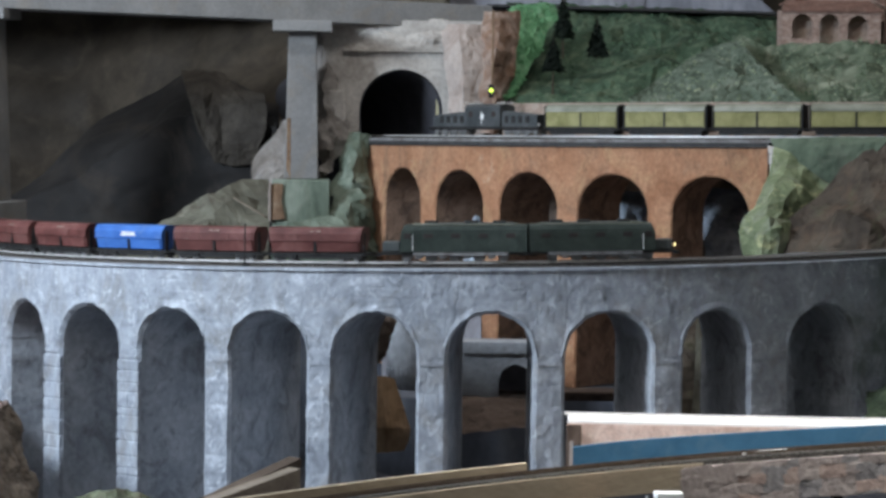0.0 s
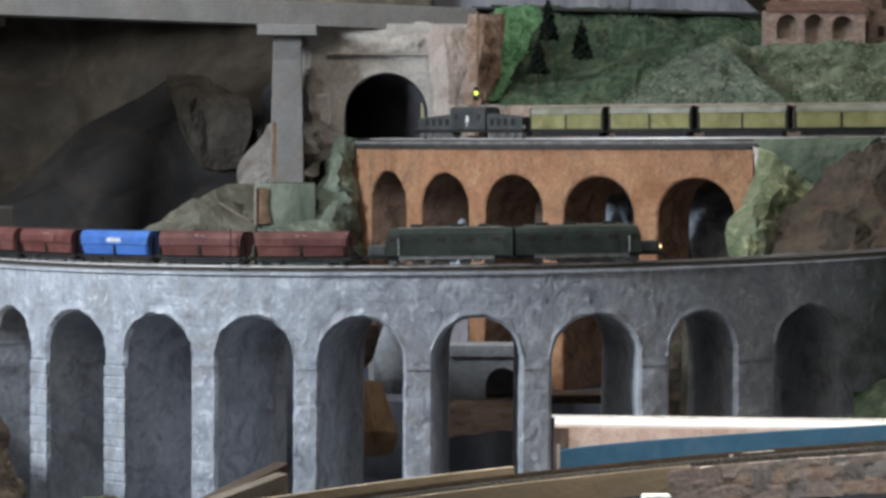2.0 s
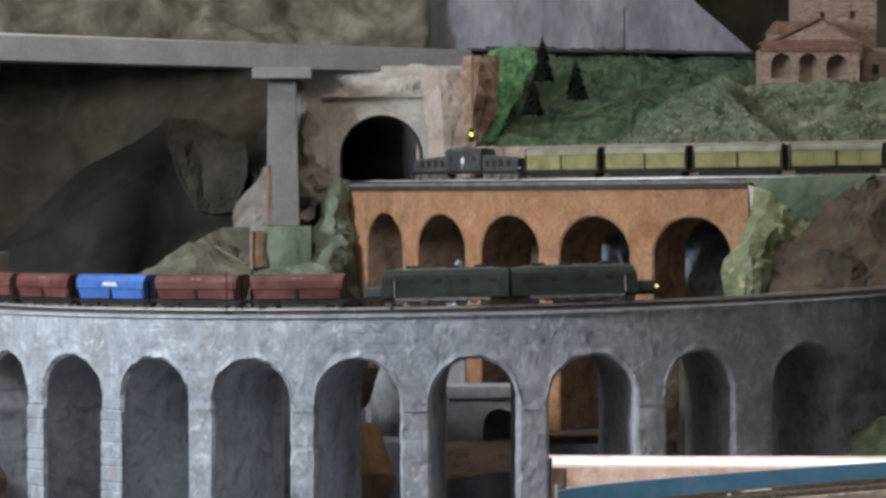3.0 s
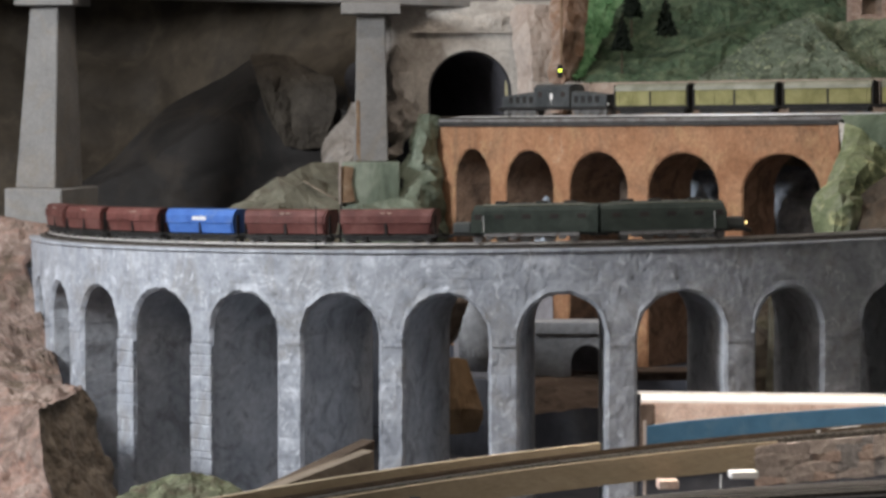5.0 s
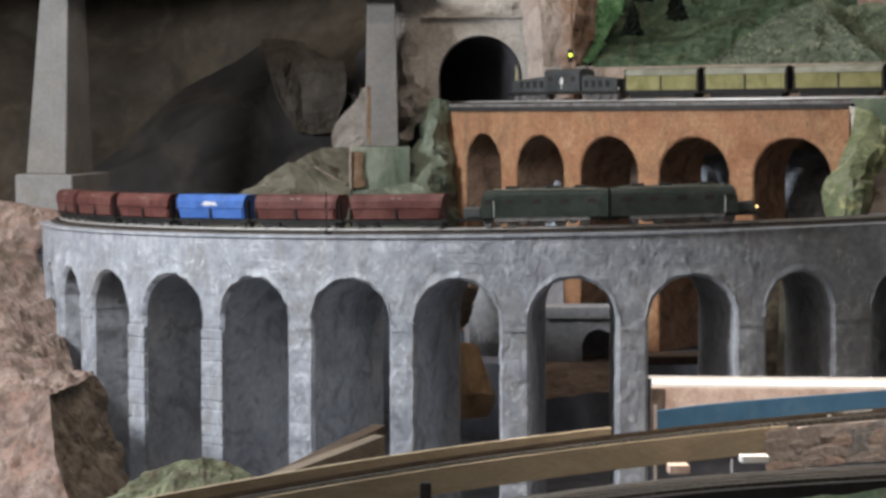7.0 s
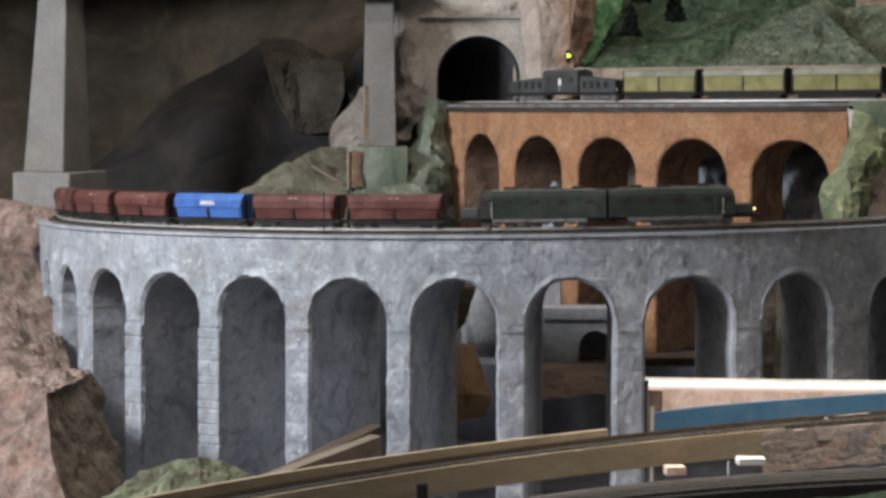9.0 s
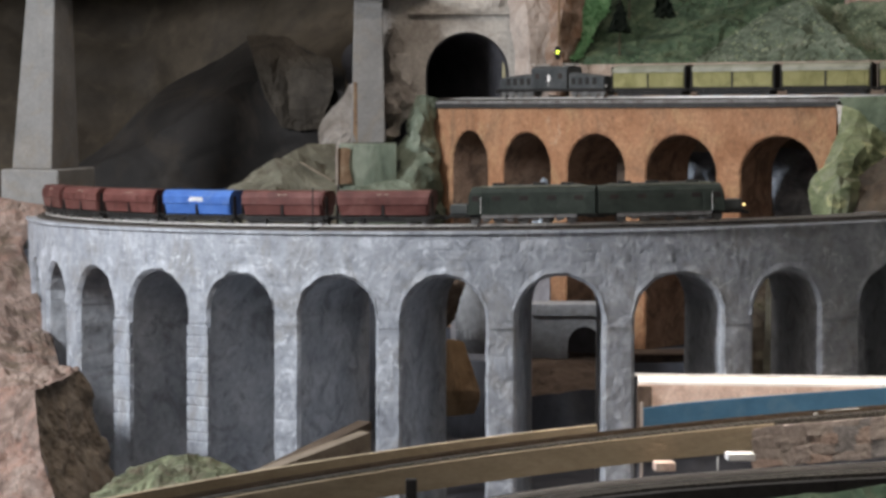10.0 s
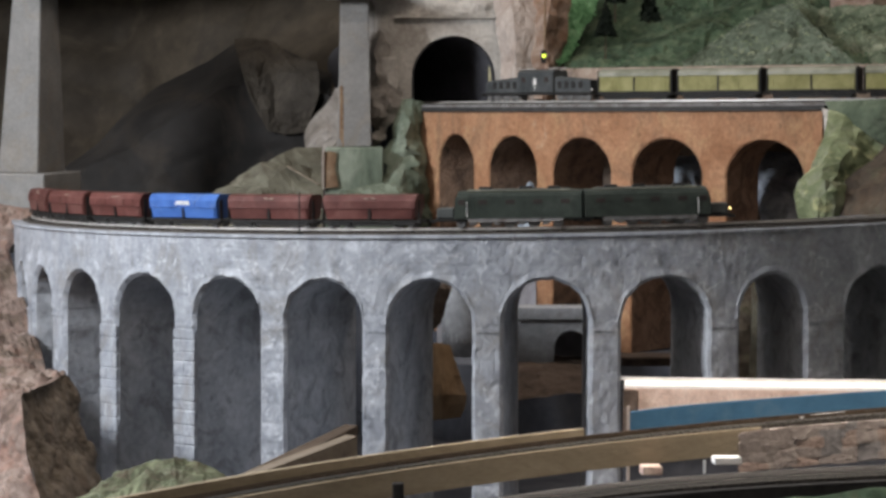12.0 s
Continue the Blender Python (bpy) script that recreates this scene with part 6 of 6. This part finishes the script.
def covered(label):
    """An olive covered goods wagon with a grey roof."""
    w = thing("covered_wagon", label, "wagon", "covered wagons of the upper train")
    half = 0.064
    part("underframe", box(bmesh.new(), 0, 0, 0.0075, 2 * half, 0.026, 0.004, 0.0005), M["under"], w)
    # Dark box added to make the band of shade between the wheels.
    part("solebar", box(bmesh.new(), 0, 0, 0.0022, 2 * half - 0.012, 0.0235, 0.0052, 0.0004), M["under"], w)
    part("body", box(bmesh.new(), 0, 0, 0.0116, 2 * half - 0.002, 0.030, 0.0235, 0.0006), M["wagon_olive"], w)
    sec = [(0.0, 0.0462), (-0.007, 0.0455), (-0.012, 0.0434), (-0.0152, 0.0400), (-0.0162, 0.0352), (0.0, 0.0350)]
    part("roof", profile_body(sec, -half, half), M["wagon_roof"], w, "grey rounded roof")
    for sg in (-1, 1):
        part("mid_post", box(bmesh.new(), 0, sg * 0.0153, 0.0118, 0.0028, 0.0012, 0.0225, 0.0002), M["under"], w)
        part("sill", box(bmesh.new(), 0, sg * 0.0153, 0.0116, 2 * half - 0.004, 0.0010, 0.0018), M["under"], w)
        for x in (-0.056, -0.032, 0.032, 0.056):
            part("door_rib", box(bmesh.new(), x, sg * 0.0152, 0.0136, 0.0010, 0.0007, 0.0205), M["wagon_olive"], w)
        part("end_wall", box(bmesh.new(), sg * (half + 0.0014), 0, 0.0100, 0.0028, 0.029, 0.034, 0.0006), M["under"], w, "black end wall")
    for x in (-0.042, 0.042):
        bogie(w, x)
    ends_of(w, half + 0.003, "under")
    return w


def boxy_loco(label, lit):
    """One half of a dark green double locomotive; its cab is at +x."""
    w = thing("locomotive", label, "locomotive", "two-part freight locomotive")
    half = 0.092
    part("underframe", box(bmesh.new(), 0, 0, 0.0085, 2 * half, 0.027, 0.004, 0.0005), M["under"], w)
    sec = [(0.0, 0.0462), (-0.008, 0.0458), (-0.0135, 0.0438), (-0.0158, 0.0395), (-0.0162, 0.0335), (-0.0162, 0.0122), (0.0, 0.0122)]
    nose = half - 0.024
    bm = profile_body(sec, -half + 0.002, nose)
    for v in bm.verts:
        if v.co.x > 0 and v.co.z > 0.030:
            v.co.x -= 0.35 * (v.co.z - 0.030)
    body = part("body", bm, M["loco_green"], w)
    hood = part("hood", box(bmesh.new(), nose + 0.011, 0, 0.0126, 0.0215, 0.024, 0.0125, 0.0012), M["loco_grey"], w, "low dark grey hood")
    part("grab_rail", tube(bmesh.new(), nose + 0.019, -0.0125, 0.0225, 0.0005, 0.018, 6), M["under"], hood)
    for y in (-0.0115, 0.0115):
        part("roof_pipe", tube(bmesh.new(), -0.012, y, 0.0462, 0.0008, 0.13, 6, "x"), M["wagon_roof"], w, "grey roof pipe")
    part("roof_panel", box(bmesh.new(), -0.018, 0, 0.0455, 0.11, 0.017, 0.0022, 0.0006), M["loco_grey"], w, "grey roof panel")
    for x in (-0.055, -0.02, 0.03):
        part("roof_box", box(bmesh.new(), x, 0, 0.0476, 0.016, 0.009, 0.003, 0.0006), M["under"], w)
    for sg in (-1, 1):
        for x in (-0.070, -0.036, -0.002, 0.032):
            part("side_window", box(bmesh.new(), x, sg * 0.0163, 0.0295, 0.011, 0.0006, 0.0055, 0.0003), M["darkwin"], body)
        part("cab_window", box(bmesh.new(), 0.058, sg * 0.0163, 0.0290, 0.009, 0.0008, 0.0065, 0.0003), M["darkwin"], body)
        part("cab_door", box(bmesh.new(), 0.046, sg * 0.0163, 0.0135, 0.008, 0.0006, 0.022, 0.0003), M["loco_green"], body)
        part("handrail", tube(bmesh.new(), 0.0515, sg * 0.0172, 0.0235, 0.0004, 0.020, 6), M["paper"], body)
        part("valance", box(bmesh.new(), -0.008, sg * 0.0148, 0.0075, 0.118, 0.0014, 0.0055, 0.0003), M["deckgrey"], w, "grey running-gear valance")
        part("windscreen", box(bmesh.new(), nose - 0.0018, sg * 0.007, 0.031, 0.0012, 0.009, 0.0065), M["darkwin"], body)
        if lit:
            bm = tube(bmesh.new(), half + 0.0002, sg * 0.010, 0.0185, 0.0018, 0.0018, 10, "x")
            part("headlamp", bm, M["headlamp"], body, "lit warm headlamp")
    for x in (-0.060, -0.030, 0.0, 0.030, 0.060):
        wheelset(w, x, r=0.0072 if abs(x) < 0.05 else 0.0055)
    for x in (-0.045, -0.015, 0.015, 0.045):
        for sg in (-1, 1):
            part("axle_box", box(bmesh.new(), x, sg * 0.0122, 0.0035, 0.008, 0.002, 0.006, 0.0004), M["wheel"], w)
    ends_of(w, half + 0.001, "under")
    return w


def crocodile(label):
    """An articulated electric locomotive with a middle cab between two low hoods."""
    w = thing("articulated_locomotive", label, "locomotive")
    part("main_frame", box(bmesh.new(), 0, 0, 0.0085, 0.245, 0.026, 0.0045, 0.0005), M["under"], w)
    sec = [(0.0, 0.0475), (-0.010, 0.0465), (-0.0150, 0.0430), (-0.0156, 0.0390), (-0.0156, 0.013), (0.0, 0.013)]
    cab = part("cab", profile_body(sec, -0.040, 0.040), M["croc"], w)
    hood = [(0.0, 0.0375), (-0.0085, 0.0365), (-0.0115, 0.0330), (-0.0118, 0.013), (0.0, 0.013)]
    for sg in (-1, 1):
        bm = profile_body(hood, 0.041, 0.118)
        for v in bm.verts:
            if v.co.x > 0.10 and v.co.z > 0.03:
                v.co.z -= 0.006
            v.co.x *= sg
        hd = part("hood", bm, M["croc"], w)
        for y in (-1, 1):
            for k in range(4):
                part("louvre", box(bmesh.new(), sg * (0.051 + 0.0155 * k), y * 0.0119, 0.019, 0.008, 0.0006, 0.010), M["under"], hd)
            part("cab_window", box(bmesh.new(), sg * 0.026, y * 0.0157, 0.028, 0.008, 0.0008, 0.008, 0.0003), M["darkwin"], cab)
            part("coupling_rod", box(bmesh.new(), sg * 0.078, y * 0.0118, 0.0045, 0.064, 0.0012, 0.0018), M["wheel"], w)
            bm = tube(bmesh.new(), sg * 0.1185, y * 0.008, 0.0165, 0.0018, 0.002, 10, "x")
            part("headlamp", bm, M["paper"], hd)
        for x in (0.050, 0.072, 0.094, 0.112):
            wheelset(w, sg * x, r=0.0075 if x < 0.1 else 0.005)
        bm = bmesh.new()
        for y in (-0.008, 0.008):
            box(bm, sg * 0.034, y, 0.0478, 0.022, 0.0008, 0.0008)
        box(bm, sg * 0.040, 0, 0.0498, 0.0012, 0.030, 0.0009)
        box(bm, sg * 0.026, 0, 0.0486, 0.0012, 0.016, 0.0014)
        part("pantograph", bm, M["rail"], w, "lowered bright pantograph")
        part("handrail", tube(bmesh.new(), 0.0, sg * 0.0166, 0.026, 0.0005, 0.018, 6), M["paper"], cab)
    part("door_plate", box(bmesh.new(), 0.0, -0.0158, 0.024, 0.006, 0.0006, 0.009), M["paper"], cab, "small white plate")
    ends_of(w, 0.1235, "under")
    return w


RAIL_L, RAIL_U = LOW_Z + 0.0047, UP_Z + 0.0047


def on_low(s):
    return LOW.stand(s, LOW_T, RAIL_L + LIFT * s, LIFT)


def on_up(s):
    return UP.stand(s, UP_T, RAIL_U + ULIFT * s, ULIFT)


red = hopper("wagon_red", "oxide-red hopper wagon on the viaduct track")
red.matrix_basis = on_low(-1.017)
for s in (-0.872, -0.727, -0.437, -0.291):
    copy_thing(red, on_low(s))
hopper("wagon_blue", "bright blue hopper wagon with a white marking", True).matrix_basis = on_low(-0.582)
boxy_loco("dark green locomotive half next to the wagons", False).matrix_basis = on_low(-0.109) @ Matrix.Rotation(math.pi, 4, "Z")
boxy_loco("dark green leading locomotive half with lit headlamps", True).matrix_basis = on_low(0.078)
crocodile("black-green articulated electric locomotive before the tunnel").matrix_basis = on_up(-0.975)
cw = covered("olive-yellow covered wagon with a grey roof")
cw.matrix_basis = on_up(-0.771)
for k in range(1, 6):
    copy_thing(cw, on_up(-0.771 + 0.1465 * k))
